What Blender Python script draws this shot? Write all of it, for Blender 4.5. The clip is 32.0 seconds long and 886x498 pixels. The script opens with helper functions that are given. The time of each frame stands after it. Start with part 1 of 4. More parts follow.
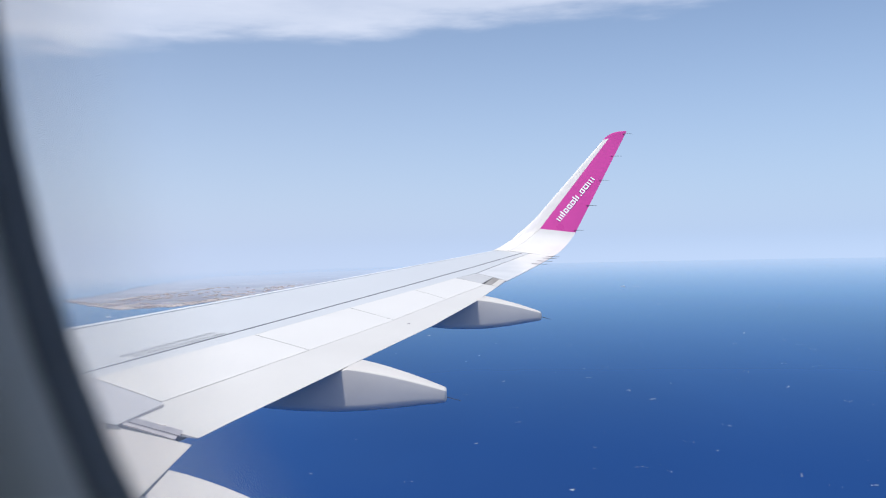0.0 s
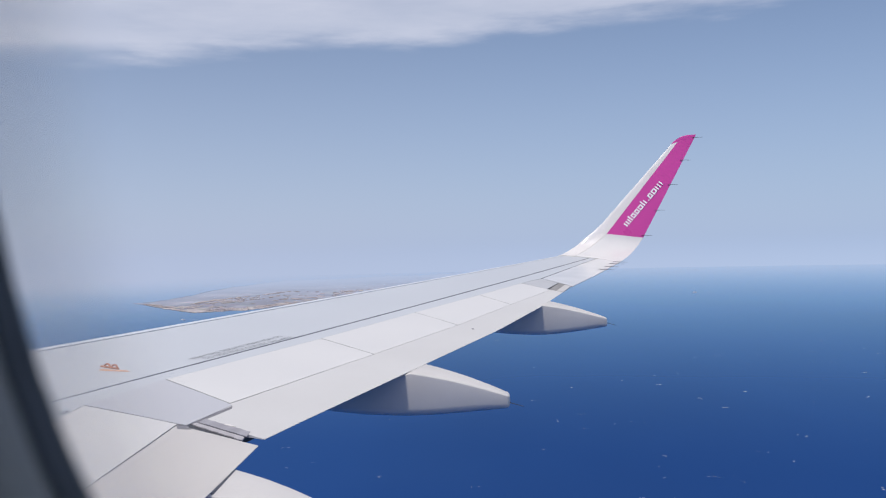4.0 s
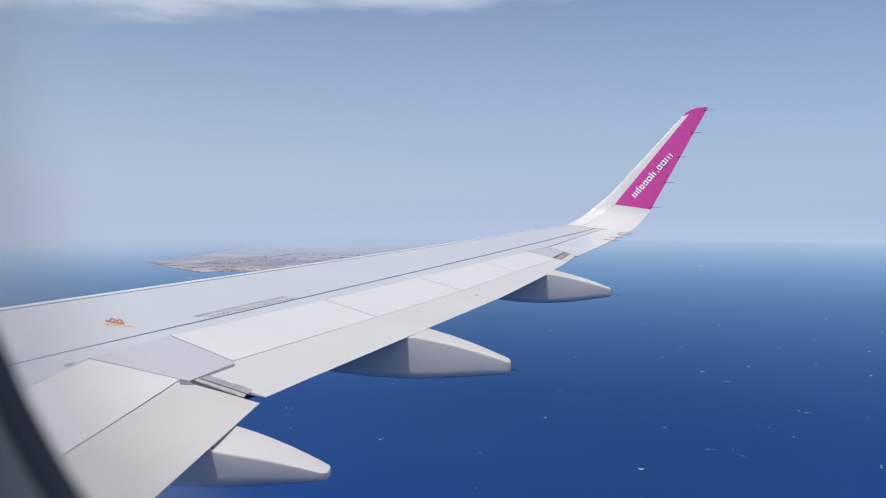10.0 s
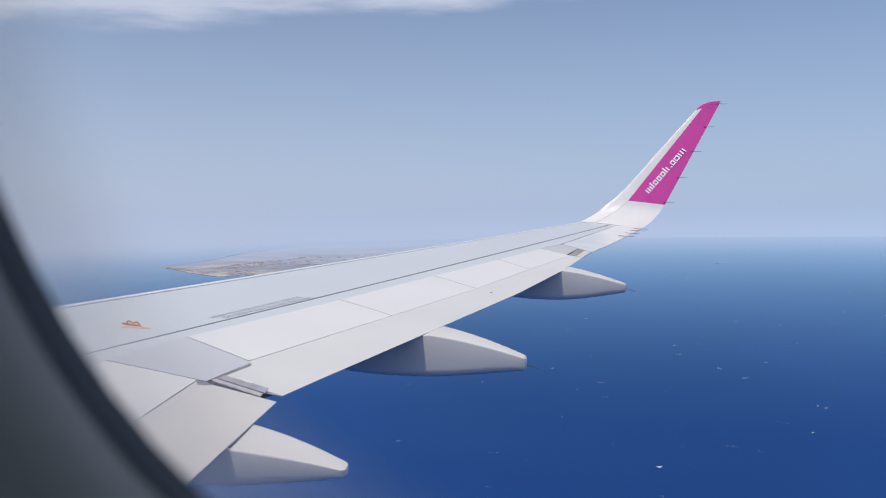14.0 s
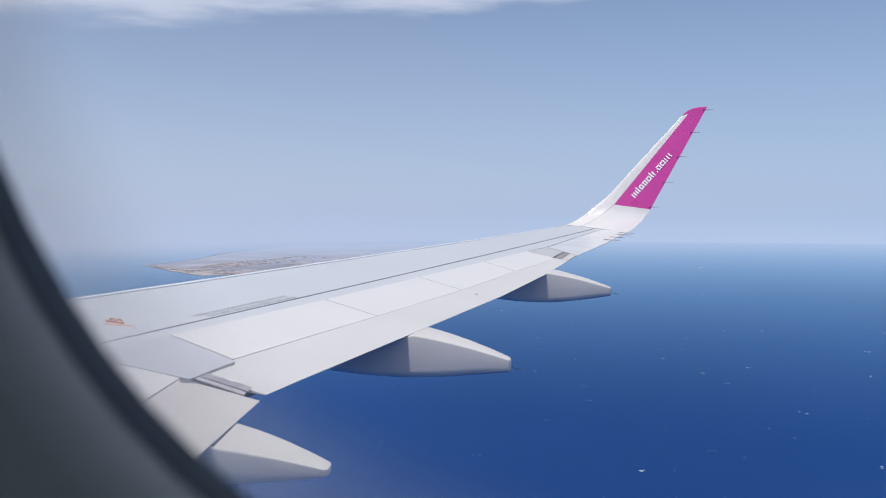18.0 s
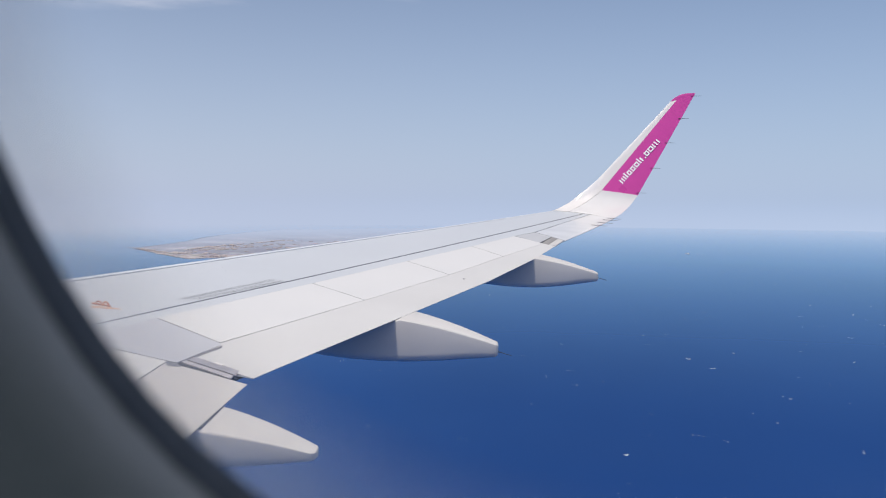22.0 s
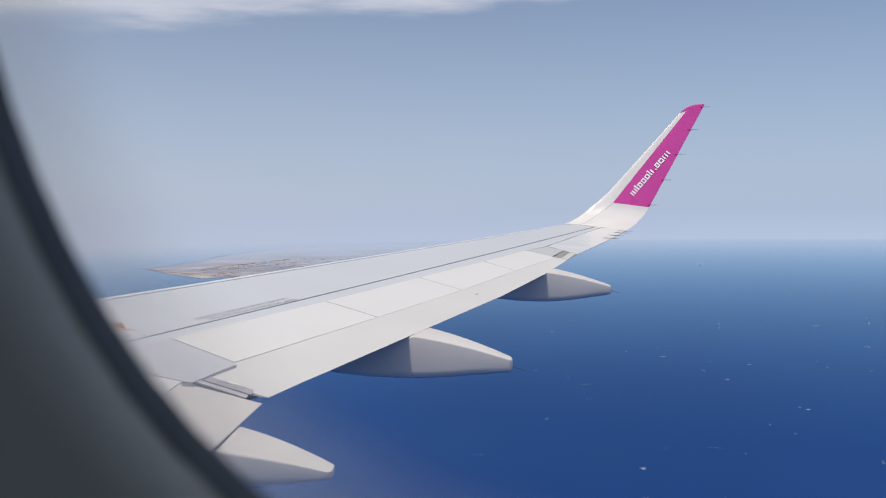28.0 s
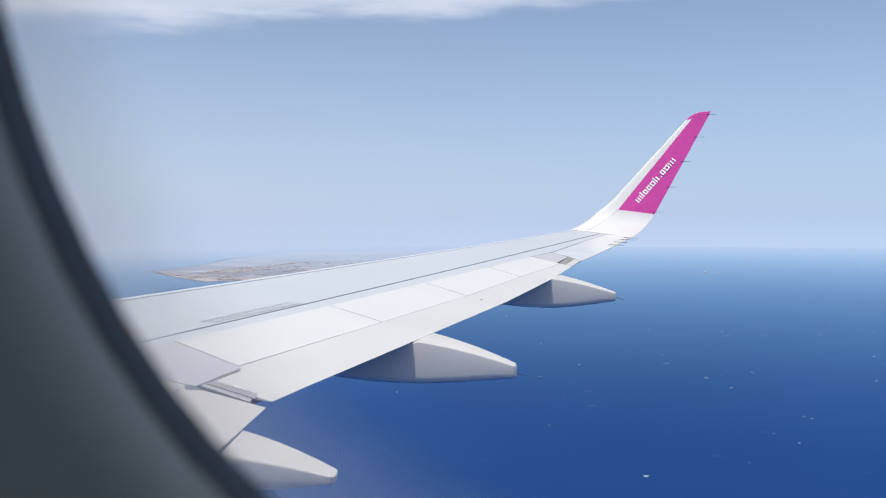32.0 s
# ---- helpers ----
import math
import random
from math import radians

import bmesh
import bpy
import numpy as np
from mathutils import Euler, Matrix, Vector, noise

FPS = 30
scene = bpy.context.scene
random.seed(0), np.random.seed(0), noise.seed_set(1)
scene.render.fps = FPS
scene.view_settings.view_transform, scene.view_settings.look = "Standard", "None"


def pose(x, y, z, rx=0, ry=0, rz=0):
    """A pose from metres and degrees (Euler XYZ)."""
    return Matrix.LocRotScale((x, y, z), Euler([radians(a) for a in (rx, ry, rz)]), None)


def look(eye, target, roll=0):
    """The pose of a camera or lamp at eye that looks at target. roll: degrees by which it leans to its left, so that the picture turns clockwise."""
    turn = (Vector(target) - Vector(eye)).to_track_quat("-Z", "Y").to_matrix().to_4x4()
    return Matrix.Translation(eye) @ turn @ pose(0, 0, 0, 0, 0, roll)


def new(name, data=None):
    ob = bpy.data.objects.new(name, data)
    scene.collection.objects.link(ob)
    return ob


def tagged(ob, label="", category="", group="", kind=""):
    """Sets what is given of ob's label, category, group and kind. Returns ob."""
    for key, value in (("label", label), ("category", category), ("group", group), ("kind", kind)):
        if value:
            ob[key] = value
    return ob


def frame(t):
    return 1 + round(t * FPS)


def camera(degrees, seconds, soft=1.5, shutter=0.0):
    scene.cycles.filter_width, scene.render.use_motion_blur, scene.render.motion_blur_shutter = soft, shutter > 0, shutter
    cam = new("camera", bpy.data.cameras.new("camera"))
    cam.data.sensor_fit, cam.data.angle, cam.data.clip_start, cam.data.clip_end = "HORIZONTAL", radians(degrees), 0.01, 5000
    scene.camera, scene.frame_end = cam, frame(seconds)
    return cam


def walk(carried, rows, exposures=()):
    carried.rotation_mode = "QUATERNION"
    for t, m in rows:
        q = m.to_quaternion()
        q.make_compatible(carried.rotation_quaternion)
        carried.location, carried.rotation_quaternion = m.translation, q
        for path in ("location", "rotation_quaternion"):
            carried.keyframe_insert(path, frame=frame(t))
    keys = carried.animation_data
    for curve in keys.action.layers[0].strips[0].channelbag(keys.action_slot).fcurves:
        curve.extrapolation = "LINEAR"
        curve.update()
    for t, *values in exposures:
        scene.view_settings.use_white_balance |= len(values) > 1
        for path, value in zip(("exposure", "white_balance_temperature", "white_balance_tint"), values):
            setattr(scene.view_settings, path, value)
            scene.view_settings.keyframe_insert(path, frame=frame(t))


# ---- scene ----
# ---- camera and walk ----
cam = camera(53.07, 32.0, soft=1.1)
cam.data.dof.use_dof = True
cam.data.dof.focus_distance = 11.0
cam.data.dof.aperture_fstop = 10.5

PATH = [
    (0.0, 7.4971, 1.7662, -0.1375, 89.769, 1.381, 1.213),
    (0.5, 7.4955, 1.7669, -0.1286, 90.811, -0.173, 2.178),
    (1.0, 7.4950, 1.7654, -0.1113, 91.589, 0.169, 3.355),
    (1.5, 7.5029, 1.7609, -0.1177, 90.857, 0.887, 4.281),
    (2.0, 7.5108, 1.7563, -0.1241, 89.952, 1.072, 4.258),
    (2.5, 7.5185, 1.7493, -0.1288, 89.736, 1.557, 3.952),
    (3.0, 7.5262, 1.7424, -0.1335, 89.825, 1.429, 5.248),
    (3.5, 7.5277, 1.7409, -0.1333, 90.264, 1.312, 5.483),
    (5.5, 7.5336, 1.7351, -0.1323, 89.687, 1.335, 5.890),
    (6.0, 7.5332, 1.7361, -0.1290, 89.402, 0.922, 5.730),
    (6.5, 7.5375, 1.7345, -0.1297, 87.559, 0.078, 6.252),
    (7.0, 7.5418, 1.7328, -0.1303, 86.963, -0.672, 6.551),
    (7.5, 7.5451, 1.7301, -0.1311, 87.189, -0.661, 6.309),
    (8.0, 7.5484, 1.7274, -0.1319, 87.428, -0.367, 6.334),
    (8.5, 7.5510, 1.7295, -0.1390, 87.875, -0.718, 5.840),
    (9.0, 7.5535, 1.7316, -0.1460, 87.284, -0.378, 5.653),
    (9.5, 7.5499, 1.7326, -0.1447, 87.849, -0.119, 5.978),
    (10.0, 7.5464, 1.7336, -0.1434, 88.025, -0.338, 6.070),
    (10.5, 7.5482, 1.7329, -0.1462, 88.055, -0.274, 6.191),
    (11.0, 7.5500, 1.7321, -0.1491, 88.309, -0.427, 6.286),
    (11.5, 7.5504, 1.7308, -0.1472, 88.229, -0.570, 6.535),
    (12.0, 7.5508, 1.7296, -0.1452, 88.131, -0.183, 6.163),
    (12.5, 7.5486, 1.7336, -0.1497, 88.122, 0.054, 6.044),
    (13.0, 7.5464, 1.7376, -0.1543, 88.865, 1.800, 6.623),
    (13.5, 7.5464, 1.7361, -0.1630, 88.337, 1.202, 6.829),
    (14.0, 7.5471, 1.7355, -0.1684, 88.074, 0.676, 6.934),
    (14.5, 7.5456, 1.7314, -0.1681, 87.613, 0.489, 7.448),
    (15.0, 7.5466, 1.7375, -0.1765, 87.305, 0.028, 5.661),
    (15.5, 7.5460, 1.7366, -0.1758, 87.784, -0.503, 5.785),
    (17.5, 7.5437, 1.7331, -0.1731, 88.117, -0.219, 6.042),
    (18.0, 7.5454, 1.7342, -0.1752, 88.195, -0.099, 6.036),
    (18.5, 7.5445, 1.7347, -0.1741, 88.003, 0.042, 5.952),
    (19.0, 7.5434, 1.7352, -0.1731, 88.054, -0.202, 5.963),
    (19.5, 7.5423, 1.7375, -0.1746, 87.964, -0.569, 5.679),
    (20.0, 7.5412, 1.7397, -0.1761, 87.408, -0.585, 5.368),
    (20.5, 7.5411, 1.7398, -0.1763, 87.299, -0.899, 5.288),
    (21.0, 7.5410, 1.7400, -0.1764, 86.917, -0.749, 5.076),
    (21.5, 7.5412, 1.7380, -0.1751, 87.099, -0.652, 5.200),
    (22.0, 7.5414, 1.7359, -0.1738, 87.192, -0.481, 5.242),
    (22.5, 7.5398, 1.7368, -0.1741, 87.754, 0.313, 5.365),
    (23.0, 7.5382, 1.7377, -0.1745, 87.784, 0.192, 5.653),
    (23.5, 7.5389, 1.7368, -0.1747, 87.788, -0.029, 5.745),
    (24.0, 7.5395, 1.7358, -0.1748, 87.837, 0.141, 5.865),
    (24.5, 7.5393, 1.7348, -0.1739, 87.953, 0.137, 5.686),
    (25.0, 7.5391, 1.7337, -0.1729, 87.800, 0.269, 5.569),
    (25.5, 7.5389, 1.7334, -0.1726, 88.028, 0.068, 5.670),
    (27.5, 7.5387, 1.7321, -0.1715, 88.205, 0.246, 5.905),
    (28.0, 7.5385, 1.7318, -0.1712, 88.194, 0.562, 5.955),
    (28.5, 7.5371, 1.7330, -0.1709, 88.099, 0.161, 6.020),
    (29.0, 7.5353, 1.7342, -0.1707, 88.109, 0.076, 6.019),
    (29.5, 7.5346, 1.7356, -0.1713, 88.156, -0.136, 5.952),
    (30.0, 7.5339, 1.7370, -0.1719, 88.137, 0.016, 6.111),
    (30.5, 7.5348, 1.7359, -0.1722, 88.026, 0.320, 6.095),
    (31.0, 7.5356, 1.7347, -0.1725, 87.912, 0.456, 6.272),
    (31.5, 7.5333, 1.7382, -0.1721, 88.018, 0.499, 6.396),
    (32.0, 7.5310, 1.7416, -0.1717, 88.538, 0.077, 6.242),
]

EXPOSURES = [
    (0.0, 0.22, 6250, 10), (1.0, -0.06, 6220, 11), (3.0, -0.12, 6300, 13), (6.0, -0.08, 6350, 13), (7.0, -0.08, 6550, 11),
    (8.0, -0.09, 6550, 11), (9.0, -0.10, 6450, 11), (10.0, -0.09, 6330, 11), (11.0, -0.13, 6480, 12), (12.0, -0.11, 6220, 12),
    (13.0, -0.12, 6180, 12), (14.0, -0.10, 6290, 12), (15.5, -0.07, 6490, 12), (18.0, -0.05, 6230, 12), (20.0, -0.02, 6290, 12),
    (21.0, 0.02, 6430, 12), (22.0, -0.03, 6530, 12), (23.0, -0.02, 6480, 12), (24.0, 0.0, 6560, 12), (25.5, 0.02, 6560, 12), (28.0, -0.10, 6680, 11),
    (30.0, 0.0, 6600, 10), (31.0, 0.12, 6450, 9), (32.0, 0.15, 6350, 9),
]
walk(cam, [(t, pose(x, y, z, rx, ry, rz)) for t, x, y, z, rx, ry, rz in PATH], EXPOSURES)

# ---- world and sun ----
SUN = Vector((-0.14, -0.33, 0.93)).normalized()
world = bpy.data.worlds.new("sky")
scene.world = world
world.use_nodes = True
wn = world.node_tree
sky = wn.nodes.new("ShaderNodeTexSky")
sky.sky_type = "NISHITA"
sky.sun_disc = False
sky.sun_elevation = math.asin(SUN.z)
sky.sun_rotation = math.atan2(SUN.x, SUN.y)
sky.altitude = 900
sky.air_density = 1.0
sky.dust_density = 0.6
sky.ozone_density = 2.0
wc = wn.nodes.new("ShaderNodeTexCoord")
sep = wn.nodes.new("ShaderNodeSeparateXYZ")
wn.links.new(wc.outputs["Generated"], sep.inputs[0])


def wmath(op, a, b, clamp=False):
    n = wn.nodes.new("ShaderNodeMath")
    n.operation, n.use_clamp = op, clamp
    for i, v in enumerate((a, b)):
        if isinstance(v, (int, float)):
            n.inputs[i].default_value = v
        else:
            wn.links.new(v, n.inputs[i])
    return n.outputs[0]


def wmix(fac, a, b):
    n = wn.nodes.new("ShaderNodeMix")
    n.data_type = "RGBA"
    wn.links.new(fac, n.inputs[0])
    for i, v in ((6, a), (7, b)):
        if isinstance(v, tuple):
            n.inputs[i].default_value = (*v, 1)
        else:
            wn.links.new(v, n.inputs[i])
    return n.outputs[2]


# hazy air low down, thinning upwards
lift = wmath("MAXIMUM", sep.outputs[2], 0.0)
low = wmath("SUBTRACT", 1.0, wmath("MULTIPLY", lift, 1.7), True)
haze_fac = wmath("MULTIPLY", wmath("POWER", low, 2.0), 0.96)
haze_low = wn.nodes.new("ShaderNodeMapRange")
haze_low.interpolation_type = "SMOOTHSTEP"
haze_low.inputs[1].default_value, haze_low.inputs[2].default_value = -0.02, 0.34
wn.links.new(sep.outputs[2], haze_low.inputs[0])
HAZE_LOW, HAZE_HIGH = (5.05, 6.5, 9.0), (4.88, 6.5, 9.85)
haze = wmix(haze_low.outputs[0], HAZE_LOW, HAZE_HIGH)
# palest along the horizon itself
band = wn.nodes.new("ShaderNodeMapRange")
band.interpolation_type = "SMOOTHSTEP"
band.inputs[1].default_value, band.inputs[2].default_value = 0.015, -0.024
wn.links.new(sep.outputs[2], band.inputs[0])
haze = wmix(band.outputs[0], haze, (5.75, 7.2, 9.75))
# paler air ahead of the aircraft
ahead = wn.nodes.new("ShaderNodeMapRange")
ahead.interpolation_type = "SMOOTHSTEP"
ahead.inputs[1].default_value, ahead.inputs[2].default_value = 0.45, -0.6
ahead.inputs[3].default_value, ahead.inputs[4].default_value = 0.0, 0.7
wn.links.new(sep.outputs[0], ahead.inputs[0])
haze = wmix(ahead.outputs[0], haze, (6.0, 6.75, 8.65))
air = wmix(haze_fac, sky.outputs[0], haze)
# a soft cloud sheet begins above the haze
cn = wn.nodes.new("ShaderNodeTexNoise")
cn.inputs["Scale"].default_value = 7.0
cn.inputs["Detail"].default_value = 7
cn.inputs["Roughness"].default_value = 0.55
cm = wn.nodes.new("ShaderNodeMapping")
cm.inputs["Scale"].default_value = (1.0, 1.0, 5.5)
wn.links.new(wc.outputs["Generated"], cm.inputs[0])
wn.links.new(cm.outputs[0], cn.inputs[0])
edge = wmath("SUBTRACT", sep.outputs[2], wmath("MULTIPLY", sep.outputs[0], 0.065))
edge = wmath("ADD", wmath("SUBTRACT", edge, 0.228), wmath("MULTIPLY", wmath("SUBTRACT", cn.outputs[0], 0.5), 0.06))
cloud = wn.nodes.new("ShaderNodeMapRange")
cloud.interpolation_type = "SMOOTHSTEP"
cloud.inputs[1].default_value, cloud.inputs[2].default_value = -0.004, 0.03
wn.links.new(edge, cloud.inputs[0])
veil = wmath("MULTIPLY", cloud.outputs[0], wmath("ADD", wmath("MULTIPLY", cn.outputs[0], 0.6), 0.38), True)
wn.links.new(wmix(veil, air, (8.2, 8.6, 9.8)), wn.nodes["Background"].inputs[0])
wn.nodes["Background"].inputs[1].default_value = 0.084

sun = new("sun", bpy.data.lights.new("sun", "SUN"))
sun.data.energy = 2.75
sun.data.angle = radians(2.0)
sun.data.color = (1.0, 0.96, 0.9)
sun.matrix_world = SUN.to_track_quat("Z", "Y").to_matrix().to_4x4()


# ---- materials ----
def material(name, color, rough=0.5, metal=0.0, vary=0.06, scale=3.0, fine=60.0, bump=0.0, dirt=None, spec=0.5, stretch=(1, 1, 1)):
    """A painted or plain surface: base colour with broad stains, fine grain and slight relief."""
    m = bpy.data.materials.new(name)
    m.use_nodes = True
    nt = m.node_tree
    b = nt.nodes["Principled BSDF"]
    b.inputs["Metallic"].default_value = metal
    b.inputs["Specular IOR Level"].default_value = spec
    tc = nt.nodes.new("ShaderNodeTexCoord")
    mp = nt.nodes.new("ShaderNodeMapping")
    mp.inputs["Scale"].default_value = stretch
    nt.links.new(tc.outputs["Object"], mp.inputs[0])
    n1 = nt.nodes.new("ShaderNodeTexNoise")
    n1.inputs["Scale"].default_value = scale
    n1.inputs["Detail"].default_value = 6
    n2 = nt.nodes.new("ShaderNodeTexNoise")
    n2.inputs["Scale"].default_value = fine
    n2.inputs["Detail"].default_value = 4
    for n in (n1, n2):
        nt.links.new(mp.outputs[0], n.inputs[0])
    ramp = nt.nodes.new("ShaderNodeValToRGB")
    d = dirt or tuple(c * (1 - 2.2 * vary) for c in color)
    ramp.color_ramp.elements[0].position, ramp.color_ramp.elements[1].position = 0.34, 0.62
    ramp.color_ramp.elements[0].color = (*d, 1)
    ramp.color_ramp.elements[1].color = (*color, 1)
    nt.links.new(n1.outputs[0], ramp.inputs[0])
    mix = nt.nodes.new("ShaderNodeMix")
    mix.data_type = "RGBA"
    mix.blend_type = "MULTIPLY"
    mix.inputs[0].default_value = 1.0
    grain = nt.nodes.new("ShaderNodeMapRange")
    grain.inputs[3].default_value, grain.inputs[4].default_value = 1 - vary, 1 + vary
    nt.links.new(n2.outputs[0], grain.inputs[0])
    nt.links.new(ramp.outputs[0], mix.inputs[6])
    nt.links.new(grain.outputs[0], mix.inputs[7])
    nt.links.new(mix.outputs[2], b.inputs["Base Color"])
    rr = nt.nodes.new("ShaderNodeMapRange")
    rr.inputs[3].default_value, rr.inputs[4].default_value = rough * 0.8, min(1, rough * 1.25)
    nt.links.new(n1.outputs[0], rr.inputs[0])
    nt.links.new(rr.outputs[0], b.inputs["Roughness"])
    if bump:
        bp = nt.nodes.new("ShaderNodeBump")
        bp.inputs["Strength"].default_value = bump
        bp.inputs["Distance"].default_value = 0.01
        nt.links.new(n2.outputs[0], bp.inputs["Height"])
        nt.links.new(bp.outputs[0], b.inputs["Normal"])
    return m


STREAK = (0.8, 1.3, 1.0)
wing_grey = material("wing_grey_paint", (0.525, 0.54, 0.56), 0.38, vary=0.012, scale=0.9, fine=30, stretch=STREAK)
panel_grey = material("panel_mauve_grey_paint", (0.487, 0.485, 0.508), 0.4, vary=0.012, scale=1.0, fine=30)
spoiler_white = material("spoiler_white_paint", (0.645, 0.630, 0.611), 0.42, vary=0.012, scale=1.1, fine=40, stretch=STREAK)
flap_paint = material("flap_grey_paint", (0.575, 0.544, 0.513), 0.45, vary=0.02, scale=1.2, fine=45, dirt=(0.55, 0.517, 0.487), stretch=STREAK)
shroud_grey = material("shroud_grey_paint", (0.475, 0.475, 0.485), 0.45, vary=0.03, scale=4.0)
flap_pale = material("flap_pale_paint", (0.595, 0.58, 0.56), 0.45, vary=0.018, scale=1.2, fine=45, dirt=(0.57, 0.553, 0.532), stretch=STREAK)
fairing_paint = material("fairing_paint", (0.615, 0.585, 0.556), 0.45, vary=0.015, scale=2.0, fine=50, dirt=(0.58, 0.55, 0.52))
slat_metal = material("slat_grey_paint", (0.70, 0.72, 0.75), 0.3, metal=0.1, vary=0.02, scale=2.0)
tip_white = material("wingtip_white_paint", (0.68, 0.658, 0.64), 0.24, vary=0.015, scale=2.0, dirt=(0.65, 0.625, 0.605))
aileron_white = material("aileron_gloss_paint", (0.645, 0.63, 0.62), 0.22, vary=0.012, scale=2.0, dirt=(0.61, 0.60, 0.59))
strip_grey = material("tip_edge_grey", (0.74, 0.70, 0.665), 0.35, vary=0.02, scale=3.0)
magenta = material("magenta_paint", (0.60, 0.052, 0.315), 0.28, vary=0.03, scale=2.0)
# also colours the painted shadow strips where the flaps meet the fairings
sealant = material("joint_sealant", (0.12, 0.125, 0.15), 0.6, vary=0.06, scale=6)
lens_clear = material("lamp_lens", (0.82, 0.78, 0.75), 0.12, vary=0.03, scale=9.0, fine=40, spec=0.8)
white_mark = material("white_marking", (0.9, 0.89, 0.88), 0.45, vary=0.02)
core_gap_shade = material("wing_gap_shade", (0.06, 0.062, 0.07), 0.7, vary=0.15, scale=8)
seal_grey = material("flap_seal_grey", (0.36, 0.345, 0.37), 0.55, vary=0.12, scale=9)
seal_light = material("flap_seal_pale", (0.45, 0.42, 0.425), 0.4, vary=0.08, scale=12)
seal_shadow = material("flap_seal_shadow", (0.20, 0.195, 0.21), 0.6, vary=0.1, scale=12)
slot_grey = material("slot_plate_grey", (0.30, 0.285, 0.27), 0.6, vary=0.15, scale=14)
text_ink = material("stencil_ink", (0.28, 0.285, 0.30), 0.6, vary=0.2, scale=30)
orange = material("orange_paint", (0.62, 0.29, 0.16), 0.5, vary=0.1, scale=20)
orange_faded = material("worn_orange_paint", (0.74, 0.44, 0.28), 0.55, vary=0.12, scale=25)
wick_black = material("static_wick_carbon", (0.05, 0.05, 0.06), 0.5)
lining = material("cabin_lining", (0.62, 0.64, 0.65), 0.6, vary=0.05, scale=12, fine=500, bump=0.15)
rubber = material("window_seal_rubber", (0.25, 0.28, 0.34), 0.75, vary=0.1, scale=40, spec=0.1)
fuselage_paint = material("fuselage_white_paint", (0.7, 0.7, 0.7), 0.4, vary=0.03)
carpet = material("cabin_carpet", (0.05, 0.055, 0.08), 0.95, vary=0.2, scale=30, fine=800, bump=0.3)
boat_white = material("boat_white_paint", (0.75, 0.76, 0.77), 0.5)
foam = material("sea_foam", (0.62, 0.66, 0.69), 0.9, vary=0.1, scale=1.0)
limestone = material("limestone_buildings", (0.66, 0.59, 0.56), 0.9, vary=0.08, scale=0.02, fine=0.4, dirt=(0.42, 0.37, 0.36))


def haze_fade(nt, shader, reach=3550.0, power=2.2):
    """Paints haze on far surfaces as transparency, more so ahead of the aircraft."""
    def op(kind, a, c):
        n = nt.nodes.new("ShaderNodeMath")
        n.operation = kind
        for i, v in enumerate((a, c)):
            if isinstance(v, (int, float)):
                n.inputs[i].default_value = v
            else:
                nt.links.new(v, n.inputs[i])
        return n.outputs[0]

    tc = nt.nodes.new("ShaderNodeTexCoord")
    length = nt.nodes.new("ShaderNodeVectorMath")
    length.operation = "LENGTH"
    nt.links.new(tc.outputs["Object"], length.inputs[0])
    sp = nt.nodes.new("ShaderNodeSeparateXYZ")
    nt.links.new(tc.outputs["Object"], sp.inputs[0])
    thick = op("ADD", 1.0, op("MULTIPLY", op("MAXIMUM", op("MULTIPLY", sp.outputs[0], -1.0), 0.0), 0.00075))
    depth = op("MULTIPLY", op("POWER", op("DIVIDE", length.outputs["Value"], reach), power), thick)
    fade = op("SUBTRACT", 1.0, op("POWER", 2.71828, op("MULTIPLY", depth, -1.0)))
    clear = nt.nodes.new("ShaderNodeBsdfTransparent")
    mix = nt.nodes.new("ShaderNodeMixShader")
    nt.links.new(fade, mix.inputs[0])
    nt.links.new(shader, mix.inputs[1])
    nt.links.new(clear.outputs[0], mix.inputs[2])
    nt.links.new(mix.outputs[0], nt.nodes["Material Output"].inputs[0])


